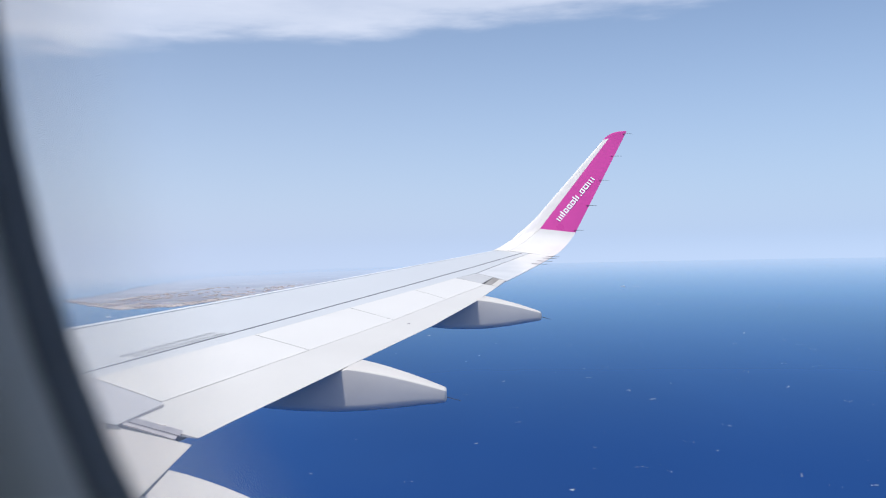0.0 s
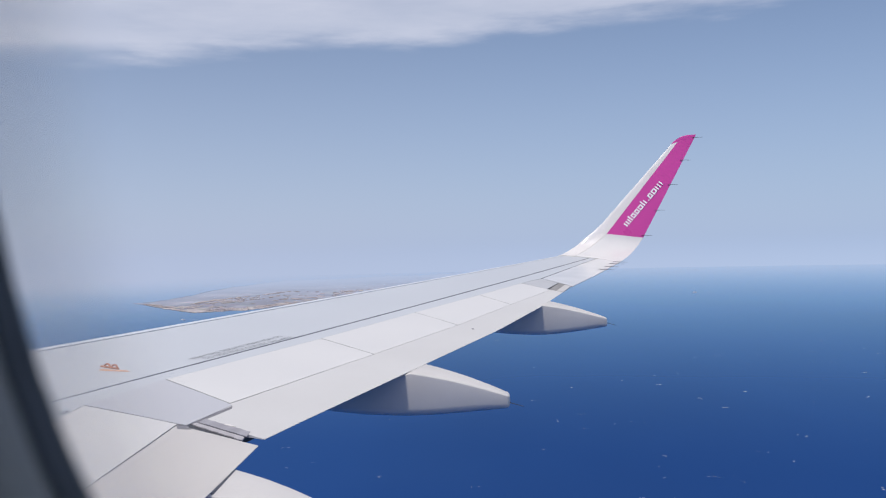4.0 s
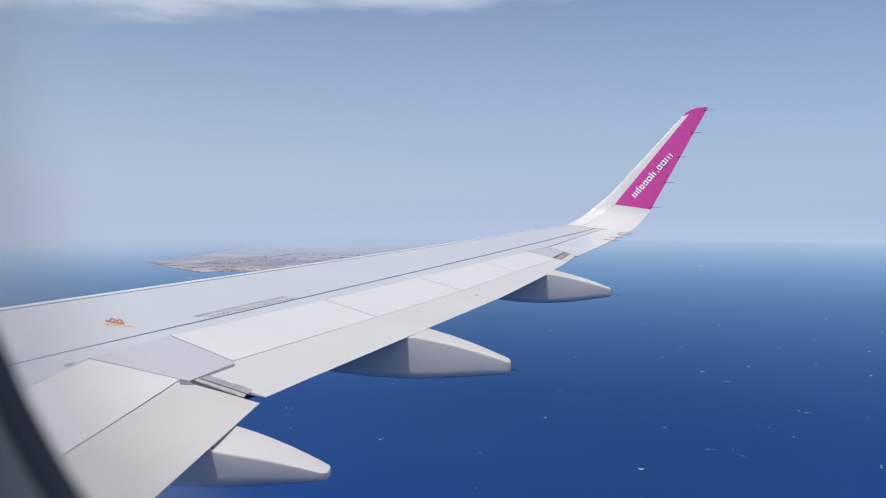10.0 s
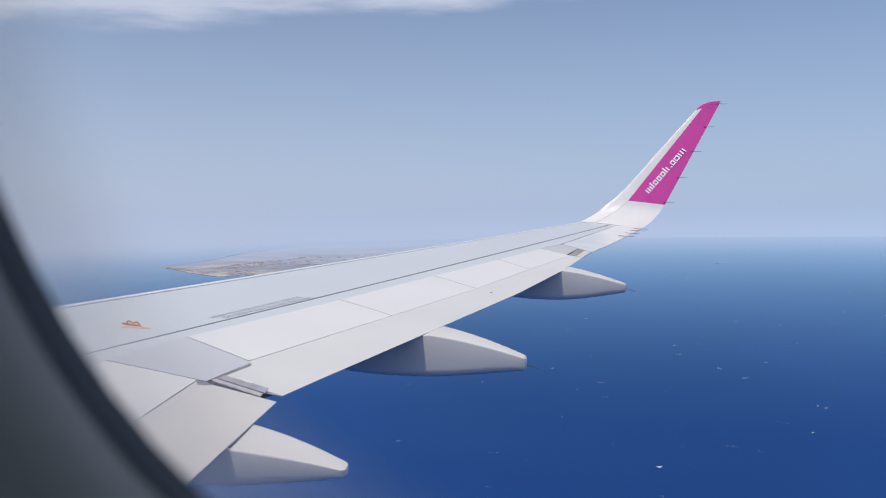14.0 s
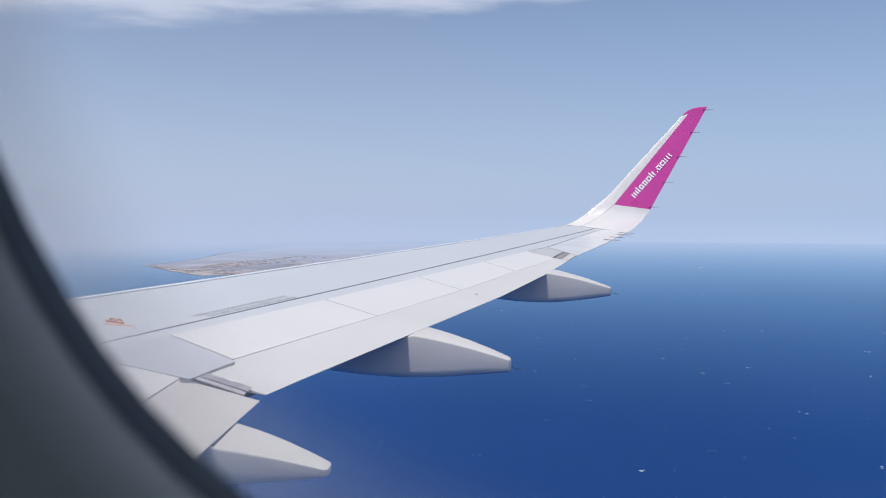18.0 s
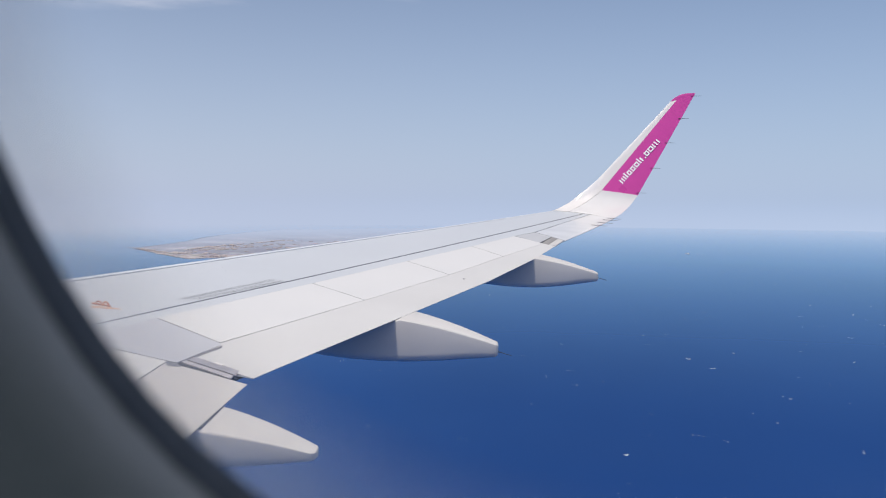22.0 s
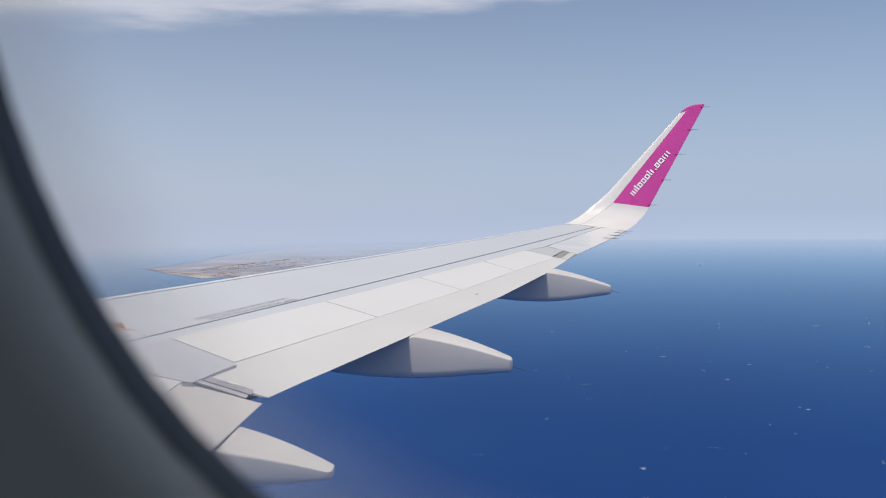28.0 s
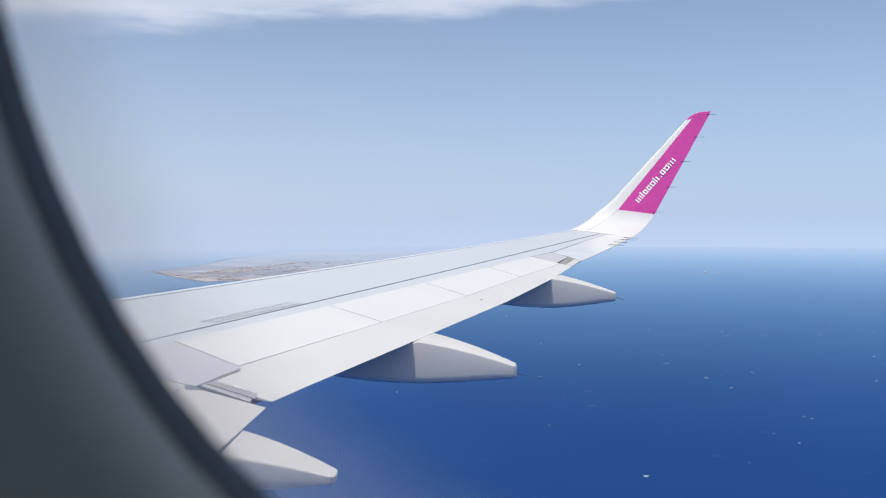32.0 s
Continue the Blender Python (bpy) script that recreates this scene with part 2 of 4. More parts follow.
def sea_material():
    """Deep water: blue body colour under a gloss that grows towards the horizon."""
    m = bpy.data.materials.new("sea_water")
    m.use_nodes = True
    nt = m.node_tree
    nt.nodes.remove(nt.nodes["Principled BSDF"])
    tc = nt.nodes.new("ShaderNodeTexCoord")
    mp = nt.nodes.new("ShaderNodeMapping")
    mp.inputs["Scale"].default_value = (1.0, 0.42, 1)
    mp.inputs["Rotation"].default_value = (0, 0, 0.2)
    nt.links.new(tc.outputs["Object"], mp.inputs[0])
    big = nt.nodes.new("ShaderNodeTexNoise")
    big.inputs["Scale"].default_value = 0.0024
    big.inputs["Detail"].default_value = 6
    nt.links.new(mp.outputs[0], big.inputs[0])
    ramp = nt.nodes.new("ShaderNodeValToRGB")
    ramp.color_ramp.elements[0].position, ramp.color_ramp.elements[1].position = 0.3, 0.72
    ramp.color_ramp.elements[0].color = (0.0068, 0.0345, 0.143, 1)
    ramp.color_ramp.elements[1].color = (0.0100, 0.0510, 0.200, 1)
    nt.links.new(big.outputs[0], ramp.inputs[0])
    wave = nt.nodes.new("ShaderNodeTexNoise")
    wave.inputs["Scale"].default_value = 0.16
    wave.inputs["Detail"].default_value = 8
    nt.links.new(mp.outputs[0], wave.inputs[0])
    bp = nt.nodes.new("ShaderNodeBump")
    bp.inputs["Strength"].default_value = 0.10
    bp.inputs["Distance"].default_value = 0.5
    nt.links.new(wave.outputs[0], bp.inputs["Height"])
    body = nt.nodes.new("ShaderNodeBsdfDiffuse")
    nt.links.new(ramp.outputs[0], body.inputs[0])
    nt.links.new(bp.outputs[0], body.inputs["Normal"])
    gloss = nt.nodes.new("ShaderNodeBsdfGlossy")
    gloss.inputs[0].default_value = (0.42, 0.78, 1.0, 1)
    gloss.inputs["Roughness"].default_value = 0.10
    fr = nt.nodes.new("ShaderNodeFresnel")
    fr.inputs[0].default_value = 1.33
    pw = nt.nodes.new("ShaderNodeMath")
    pw.operation = "POWER"
    pw.inputs[1].default_value = 2.15
    nt.links.new(fr.outputs[0], pw.inputs[0])
    sc = nt.nodes.new("ShaderNodeMath")
    sc.operation = "MULTIPLY"
    sc.inputs[1].default_value = 1.15
    sc.use_clamp = True
    nt.links.new(pw.outputs[0], sc.inputs[0])
    mix = nt.nodes.new("ShaderNodeMixShader")
    nt.links.new(sc.outputs[0], mix.inputs[0])
    nt.links.new(body.outputs[0], mix.inputs[1])
    nt.links.new(gloss.outputs[0], mix.inputs[2])
    haze_fade(nt, mix.outputs[0])
    return m


def island_material():
    m = bpy.data.materials.new("dry_island_ground")
    m.use_nodes = True
    nt = m.node_tree
    b = nt.nodes["Principled BSDF"]
    b.inputs["Roughness"].default_value = 0.95
    b.inputs["Specular IOR Level"].default_value = 0.1
    tc = nt.nodes.new("ShaderNodeTexCoord")
    n = nt.nodes.new("ShaderNodeTexNoise")
    n.inputs["Scale"].default_value = 0.0075
    n.inputs["Detail"].default_value = 8
    n.inputs["Roughness"].default_value = 0.65
    nt.links.new(tc.outputs["Object"], n.inputs[0])
    ramp = nt.nodes.new("ShaderNodeValToRGB")
    cr = ramp.color_ramp
    cr.elements[0].position, cr.elements[0].color = 0.36, (0.125, 0.090, 0.090, 1)
    cr.elements[1].position, cr.elements[1].color = 0.67, (0.48, 0.41, 0.39, 1)
    e = cr.elements.new(0.5)
    e.color = (0.20, 0.152, 0.149, 1)
    nt.links.new(n.outputs[0], ramp.inputs[0])
    v = nt.nodes.new("ShaderNodeTexVoronoi")
    v.inputs["Scale"].default_value = 0.05
    nt.links.new(tc.outputs["Object"], v.inputs[0])
    mix = nt.nodes.new("ShaderNodeMix")
    mix.data_type, mix.blend_type = "RGBA", "OVERLAY"
    mix.inputs[0].default_value = 0.15
    nt.links.new(ramp.outputs[0], mix.inputs[6])
    nt.links.new(v.outputs["Color"], mix.inputs[7])
    hsv = nt.nodes.new("ShaderNodeHueSaturation")
    hsv.inputs["Saturation"].default_value = 0.8
    nt.links.new(mix.outputs[2], hsv.inputs["Color"])
    nt.links.new(hsv.outputs[0], b.inputs["Base Color"])
    haze_fade(nt, b.outputs[0], 2900.0, 2.6)
    return m


sea_water, island_ground = sea_material(), island_material()
# towns and shore carry the same haze, put into their material
haze_fade(limestone.node_tree, limestone.node_tree.nodes["Principled BSDF"].outputs[0], 2900.0, 2.6)


# ---- building helpers ----
def mesh_of(bm, name, smooth=False):
    bmesh.ops.recalc_face_normals(bm, faces=bm.faces)
    me = bpy.data.meshes.new(name)
    for f in bm.faces:
        f.smooth = smooth
    bm.to_mesh(me)
    bm.free()
    if smooth:
        me.set_sharp_from_angle(angle=radians(32))
    return me


def part(name, bm, mat, parent, label="", smooth=False):
    ob = new(name, mesh_of(bm, name, smooth))
    ob.data.materials.append(mat)
    if parent:
        ob.parent = parent
    if label:
        ob["label"] = label
    return ob


def thing(name, bm, mat, label, category, group="", kind="", smooth=False):
    return tagged(part(name, bm, mat, None, smooth=smooth), label, category, group, kind)


def empty(name, label, category, group="", kind=""):
    return tagged(new(name), label, category, group, kind)


def box(bm, x0, x1, y0, y1, z0, z1):
    vs = [bm.verts.new((x, y, z)) for z in (z0, z1) for y in (y0, y1) for x in (x0, x1)]
    for f in ((0, 1, 3, 2), (4, 6, 7, 5), (0, 4, 5, 1), (2, 3, 7, 6), (0, 2, 6, 4), (1, 5, 7, 3)):
        bm.faces.new([vs[i] for i in f])


def rod(bm, a, b, r0, r1, n=8):
    a, b = Vector(a), Vector(b)
    q = (b - a).to_track_quat("Z", "Y")
    rings = []
    for p, r in ((a, r0), (b, r1)):
        rings.append([bm.verts.new(p + q @ Vector((r * math.cos(k * math.tau / n), r * math.sin(k * math.tau / n), 0))) for k in range(n)])
    for k in range(n):
        bm.faces.new((rings[0][k], rings[0][(k + 1) % n], rings[1][(k + 1) % n], rings[1][k]))
    bm.faces.new(rings[0][::-1])
    bm.faces.new(rings[1])


def tube_loft(rings, caps=True):
    """A closed skin through rings of points."""
    bm = bmesh.new()
    vs = [[bm.verts.new(p) for p in r] for r in rings]
    n = len(rings[0])
    for a, b in zip(vs, vs[1:]):
        for k in range(n):
            bm.faces.new((a[k], a[(k + 1) % n], b[(k + 1) % n], b[k]))
    if caps:
        bm.faces.new(vs[0][::-1])
        bm.faces.new(vs[-1])
    return bm


# ---- the wing's shape: x aft, y outboard, z up ----
def le(y):
    return 0.0701 + 0.53413 * (y - 1.98)


def te(y):
    return 6.06 + 0.29531 * max(0.0, y - 6.4)


def z_te(y):
    return -1.14585 + 0.073013 * (y - 6.4) + 0.000655 * max(0.0, y - 6.4) ** 2


def skin(x, y):
    c = te(y) - le(y)
    s = (x - le(y)) / c
    return z_te(y) + (0.045 * c + 0.0175) * (1 - s) + 0.04 * c * s * (1 - s)


def at_chord(s, y):
    return (le(y) + s * (te(y) - le(y)), y)


def refine(rail, n):
    """A rail of (x, y) points with n steps in each of its spans."""
    out = []
    for a, b in zip(rail, rail[1:]):
        for k in range(n):
            out.append(tuple(a[i] + (b[i] - a[i]) * k / n for i in (0, 1)))
    return out + [rail[-1]]


def strip_body(front, rear, nu=4, nv=6, off=0.0, thick=(0.03, 0.008), bulge=0.0):
    """A closed panel on the wing's upper skin between two rails of (x, y) points."""
    front, rear = refine(front, nu), refine(rear, nu)
    bm = bmesh.new()
    top, low = [], []
    for a, b in zip(front, rear):
        tr, lr = [], []
        for j in range(nv + 1):
            v = j / nv
            x, y = a[0] + (b[0] - a[0]) * v, a[1] + (b[1] - a[1]) * v
            z = skin(x, y) + off + bulge * 4 * v * (1 - v)
            tr.append(bm.verts.new((x, y, z)))
            lr.append(bm.verts.new((x, y, z - thick[0] - (thick[1] - thick[0]) * v)))
        top.append(tr)
        low.append(lr)
    for i in range(len(front) - 1):
        for j in range(nv):
            bm.faces.new((top[i][j], top[i + 1][j], top[i + 1][j + 1], top[i][j + 1]))
            bm.faces.new((low[i][j], low[i][j + 1], low[i + 1][j + 1], low[i + 1][j]))
        bm.faces.new((top[i][0], low[i][0], low[i + 1][0], top[i + 1][0]))
        bm.faces.new((top[i][nv], top[i + 1][nv], low[i + 1][nv], low[i][nv]))
    for i in (0, -1):
        for j in range(nv):
            bm.faces.new((top[i][j], top[i][j + 1], low[i][j + 1], low[i][j]))
    return bm


def span(s, ys):
    return [at_chord(s, y) for y in ys]


# ---- sea, island and sky ----
SEA = -111.0


def polar(az, r, z):
    """A place at az degrees to the right of straight outboard, r metres from the cabin."""
    a = radians(az)
    return (7.5 + r * math.sin(a), 1.7 + r * math.cos(a), z)


ISLE_W, ISLE_E = -24.9, 0.4


def coast(az):
    """Near and far shore of the island, in metres, by bearing."""
    u = min(1.0, max(0.0, (az - ISLE_W) / (ISLE_E - ISLE_W)))
    near = 1870 + 480 * (max(0.0, 0.16 - u) / 0.16) ** 1.6 + 320 * max(0.0, (u - 0.45) / 0.55) ** 1.8
    near += 46 * noise.noise((az * 0.35, 3.1, 0)) + 30 * noise.noise((az * 1.3, 9.7, 0)) + 14 * noise.noise((az * 4.1, 1.2, 0))
    near += 130 * math.exp(-((az + 15.4) / 1.5) ** 2) + 70 * math.exp(-((az + 5.0) / 1.2) ** 2)
    depth = 2400 * (1 - math.exp(-((u / 0.26) ** 1.35))) * min(1.0, (1 - u) * 7) ** 0.6
    return near, near + depth


def build_sea():
    """One flat sheet to the horizon, open under the island for its haze fade."""
    bm = bmesh.new()
    bearings = [ISLE_W + (ISLE_E - ISLE_W) * k / 160 for k in range(160)]
    bearings += [ISLE_E + (360 - ISLE_E + ISLE_W) * k / 72 for k in range(72)]
    hub = bm.verts.new(polar(0, 0, SEA))
    inner, outer = [], []
    for az in bearings:
        near, far = coast(az)
        under = min(12.0, 0.2 * (far - near))
        inner.append([bm.verts.new(polar(az, (near + under) * q, SEA)) for q in (0.06, 0.15, 0.3, 0.5, 0.75, 1.0)])
        outer.append([bm.verts.new(polar(az, far - under + (4880 - far + under) * q, SEA)) for q in (0.0, 0.2, 0.45, 0.7, 1.0)])
    for k in range(len(bearings)):
        q = (k + 1) % len(bearings)
        bm.faces.new((hub, inner[q][0], inner[k][0]))
        for rows in (inner, outer):
            for a in range(len(rows[k]) - 1):
                bm.faces.new((rows[k][a], rows[q][a], rows[q][a + 1], rows[k][a + 1]))
    bmesh.ops.remove_doubles(bm, verts=bm.verts[:], dist=0.05)
    bmesh.ops.recalc_face_normals(bm, faces=bm.faces[:])
    ob = thing("sea_water", bm, sea_water, "deep blue open sea with small wind waves", "sea", kind="structure")
    if ob.data.polygons[0].normal.z < 0:
        ob.data.flip_normals()
    return ob


build_sea()


def relief(az, r, v):
    near, far = coast(az)
    edge = min(1.0, min(v, 1 - v) * 9) * min(1.0, (far - near) / 1200)
    p = polar(az, r, 0)
    h = 3.4 + 1.5 * noise.fractal((p[0] * 0.0025, p[1] * 0.0025, 0.3), 1.0, 2.1, 5) + 3.5 * v
    return SEA + 0.5 + max(0.6, h) * edge


def build_island():
    bm = bmesh.new()
    na, nr = 320, 60
    grid = []
    for i in range(na + 1):
        az = ISLE_W + (ISLE_E - ISLE_W) * i / na
        near, far = coast(az)
        row = [bm.verts.new(polar(az, near - 2, SEA - 0.5))]
        for j in range(nr + 1):
            v = j / nr
            r = near + (far - near) * v
            row.append(bm.verts.new(polar(az, r, relief(az, r, v))))
        grid.append(row)
    for a, b in zip(grid, grid[1:]):
        for j in range(nr + 1):
            bm.faces.new((a[j], b[j], b[j + 1], a[j + 1]))
    thing("island_ground", bm, island_ground, "hazy low dry limestone island on the sea", "island", kind="structure")
    # towns of pale blocks
    rnd = random.Random(7)
    bm = bmesh.new()
    towns = [(rnd.uniform(-24.5, 0.4), rnd.random() ** 1.3, rnd.uniform(0.4, 1.6), rnd.randint(20, 70)) for _ in range(64)]
    towns += [(-22.7, 0.015, 0.5, 70), (-21.1, 0.002, 0.3, 130), (-21.5, 0.05, 1.1, 70), (-17.6, 0.02, 0.9, 90), (-11.0, 0.08, 1.6, 90), (-7.5, 0.06, 1.4, 70), (-3.0, 0.06, 1.3, 70)]
    for az0, v0, w, n in towns:
        for _ in range(n * 2 // 3):
            az = az0 + rnd.gauss(0, w)
            v = min(0.95, max(0.004, v0 * 0.34 + rnd.gauss(0, 0.009)))
            if not -24.2 < az < 0.1 or v > 0.8:
                continue
            near, far = coast(az)
            r = near + (far - near) * v
            x, y, z = polar(az, r, relief(az, r, v))
            sx, sy, sz = rnd.uniform(1.2, 6.2), rnd.uniform(1.4, 3.4), rnd.uniform(0.3, 0.8)
            box(bm, x - sx, x + sx, y - sy, y + sy, z - 1.5, z + sz)
            bm.verts.ensure_lookup_table()
            for vert in bm.verts[-4:]:
                vert.co.z -= 0.75 * sz if vert.co.y < y else 0.0
    thing("town_buildings", bm, limestone, "pale limestone town blocks scattered over the island", "buildings", kind="stuff")
    # pale shore rock
    bm = bmesh.new()
    lo, hi = [], []
    for i in range(521):
        az = ISLE_W + 0.1 + (ISLE_E - ISLE_W - 0.3) * i / 520
        near, far = coast(az)
        k = (0.5 + 3.4 * max(0, noise.noise((az * 1.7, 5.0, 2.0)) + 0.2)) * min(1.0, (az - ISLE_W) / 3.0)
        lo.append(bm.verts.new(polar(az, near - 6, SEA + 0.05)))
        hi.append(bm.verts.new(polar(az, near - 4, SEA + 0.3 + k)))
    for i in range(520):
        bm.faces.new((lo[i], lo[i + 1], hi[i + 1], hi[i]))
    thing("shore_rock", bm, limestone, "pale rocky shoreline of the island", "shore", kind="structure")


build_island()


def build_foam():
    """Breaking crests: each a loose cluster of ragged foam patches."""
    rnd = random.Random(5)
    bm = bmesh.new()
    for _ in range(820):
        az, r = rnd.uniform(-62, 62), rnd.uniform(245, 1750)
        x, y, _z = polar(az, r, 0)
        size = (0.19 + 0.70 * rnd.random() ** 3.2) * (0.58 + r / 1750)
        for _patch in range(rnd.choice((1, 2, 2, 3))):
            cx, cy = x + rnd.gauss(0, 2.8) * size, y + rnd.gauss(0, 2.6) * size
            w = size * rnd.uniform(0.6, 1.9)
            d = size * rnd.uniform(0.5, 1.1)
            turn = rnd.uniform(-0.3, 0.3)
            vs = []
            for k in range(9):
                a = k * math.tau / 9
                q = rnd.uniform(0.45, 1.2)
                px, py = w * q * math.cos(a), d * q * math.sin(a)
                vs.append(bm.verts.new((cx + px * math.cos(turn) - py * math.sin(turn), cy + px * math.sin(turn) + py * math.cos(turn), SEA + 0.06)))
            bm.faces.new(vs)
    thing("whitecaps", bm, foam, "small white wave crests scattered on the sea", "whitecaps", kind="stuff")


build_foam()


def build_boat(az, r, length, heading, label):
    boat = empty("boat", label, "boat", "boats near the island")
    L, B = length / 2, length * 0.11
    bm = bmesh.new()
    deck = [(-L, -B), (0.55 * L, -B), (L, 0), (0.55 * L, B), (-L, B)]
    lo = [bm.verts.new((x * 0.92, y * 0.75, -0.2)) for x, y in deck]
    hi = [bm.verts.new((x, y, length * 0.1)) for x, y in deck]
    for k in range(5):
        bm.faces.new((lo[k], lo[(k + 1) % 5], hi[(k + 1) % 5], hi[k]))
    bm.faces.new(lo[::-1])
    bm.faces.new(hi)
    part("hull", bm, boat_white, boat)
    bm = bmesh.new()
    box(bm, -0.6 * L, 0.1 * L, -B * 0.8, B * 0.8, length * 0.1, length * 0.2)
    part("deckhouse", bm, boat_white, boat)
    bm = bmesh.new()
    rod(bm, (-0.2 * L, 0, length * 0.2), (-0.2 * L, 0, length * 0.32), 0.12, 0.06)
    part("mast", bm, boat_white, boat)
    x, y, _z = polar(az, r, 0)
    boat.matrix_world = pose(x, y, SEA + 0.1, 0, 0, heading)
    bm = bmesh.new()
    vs = [bm.verts.new(p) for p in ((-L, -0.2, 0), (-L * 7, -1.6, 0), (-L * 7.5, 0, 0), (-L * 7, 1.6, 0), (-L, 0.2, 0))]
    bm.faces.new(vs)
    w = thing("boat_wake", bm, foam, "pale foam wake trailing behind a boat", "wake", "wakes near the island")
    w.matrix_world = pose(x, y, SEA + 0.08, 0, 0, heading)


for az, r, length, heading in ((-22.0, 1650, 9, 172), (-19.9, 1500, 7, 160), (-8.2, 1600, 7, 195), (-13.5, 1570, 6, 20), (1.4, 1710, 7, 170), (10.2, 2200, 11, 185)):
    build_boat(az, r, length, heading, "small white boat under way off the island")


# ---- cabin and fuselage round the camera ----
LINING_FILL = 2.8
WX, WZ, WA, WB, WN = 7.5663, -0.0710, 0.1307, 0.1724, 2.227


def opening(grow, y, n=72):
    """Rounded window outline, grown by some metres, at the depth y."""
    out = []
    for k in range(n):
        a = k * math.tau / n
        c, s = math.cos(a), math.sin(a)
        out.append((WX + (WA + grow) * math.copysign(abs(c) ** (2 / WN), c), y, WZ + (WB + grow) * math.copysign(abs(s) ** (2 / WN), s)))
    return out


def ring_body(loops):
    """A ring with a closed profile, one loop of points for each corner of it."""
    bm = bmesh.new()
    vs = [[bm.verts.new(p) for p in loop] for loop in loops]
    n, m = len(loops[0]), len(loops)
    for i in range(m):
        a, b = vs[i], vs[(i + 1) % m]
        for k in range(n):
            bm.faces.new((a[k], a[(k + 1) % n], b[(k + 1) % n], b[k]))
    return bm


def square_loop(x0, x1, z0, z1, y, n=72):
    """Points on a rectangle, one for each point of the window outline."""
    out = []
    for k in range(n):
        a = k * math.tau / n
        c, s = math.cos(a), math.sin(a)
        t = min((x1 - WX) / c if c > 1e-9 else (x0 - WX) / c if c < -1e-9 else 1e9, (z1 - WZ) / s if s > 1e-9 else (z0 - WZ) / s if s < -1e-9 else 1e9)
        z = WZ + s * t
        out.append((WX + c * t, min(y, math.sqrt(1.92 ** 2 - (z + 0.4) ** 2) - 1.89 + y), z))
    return out


def acrylic_material():
    """Clear pane; a tinted film paints a veil of glare along its rim."""
    m = bpy.data.materials.new("veiled_acrylic")
    m.use_nodes = True
    nt = m.node_tree
    nt.nodes.remove(nt.nodes["Principled BSDF"])

    def op(kind, a, b=0.0, clamp=False):
        n = nt.nodes.new("ShaderNodeMath")
        n.operation, n.use_clamp = kind, clamp
        for i, v in enumerate((a, b)):
            if isinstance(v, (int, float)):
                n.inputs[i].default_value = v
            else:
                nt.links.new(v, n.inputs[i])
        return n.outputs[0]

    tc = nt.nodes.new("ShaderNodeTexCoord")
    sp = nt.nodes.new("ShaderNodeSeparateXYZ")
    nt.links.new(tc.outputs["Object"], sp.inputs[0])
    u = op("POWER", op("ABSOLUTE", op("DIVIDE", sp.outputs[0], WA + 0.012)), WN)
    w = op("POWER", op("ABSOLUTE", op("DIVIDE", sp.outputs[2], WB + 0.012)), WN)
    rim = op("POWER", op("ADD", u, w), 1 / WN)
    ramp = nt.nodes.new("ShaderNodeMapRange")
    ramp.interpolation_type = "SMOOTHSTEP"
    ramp.inputs[1].default_value, ramp.inputs[2].default_value = 0.83, 1.03
    ramp.inputs[3].default_value, ramp.inputs[4].default_value = 0.0, 1.0
    nt.links.new(rim, ramp.inputs[0])
    veil_noise = nt.nodes.new("ShaderNodeTexNoise")
    veil_noise.inputs["Scale"].default_value = 45
    veil_noise.inputs["Detail"].default_value = 5
    nt.links.new(tc.outputs["Object"], veil_noise.inputs[0])
    # the painted veil is strongest towards the front of the pane
    fore = nt.nodes.new("ShaderNodeMapRange")
    fore.interpolation_type = "SMOOTHSTEP"
    fore.inputs[1].default_value, fore.inputs[2].default_value = 0.02, -0.07
    fore.inputs[3].default_value, fore.inputs[4].default_value = 0.15, 1.0
    nt.links.new(sp.outputs[0], fore.inputs[0])
    rim_veil = op("MULTIPLY", ramp.outputs[0], fore.outputs[0])
    fac = op("MULTIPLY", rim_veil, op("ADD", op("MULTIPLY", veil_noise.outputs[0], 0.12), 0.18), True)
    clear = nt.nodes.new("ShaderNodeBsdfTransparent")
    tint = nt.nodes.new("ShaderNodeMix")
    tint.data_type = "RGBA"
    nt.links.new(rim_veil, tint.inputs[0])
    tint.inputs[6].default_value, tint.inputs[7].default_value = (1, 1, 1, 1), (0.975, 0.955, 0.915, 1)
    nt.links.new(tint.outputs[2], clear.inputs[0])
    film = nt.nodes.new("ShaderNodeBsdfTranslucent")
    film.inputs[0].default_value = (0.84, 0.86, 0.91, 1)
    mix = nt.nodes.new("ShaderNodeMixShader")
    nt.links.new(fac, mix.inputs[0])
    nt.links.new(clear.outputs[0], mix.inputs[1])
    nt.links.new(film.outputs[0], mix.inputs[2])
    nt.links.new(mix.outputs[0], nt.nodes["Material Output"].inputs[0])
    return m


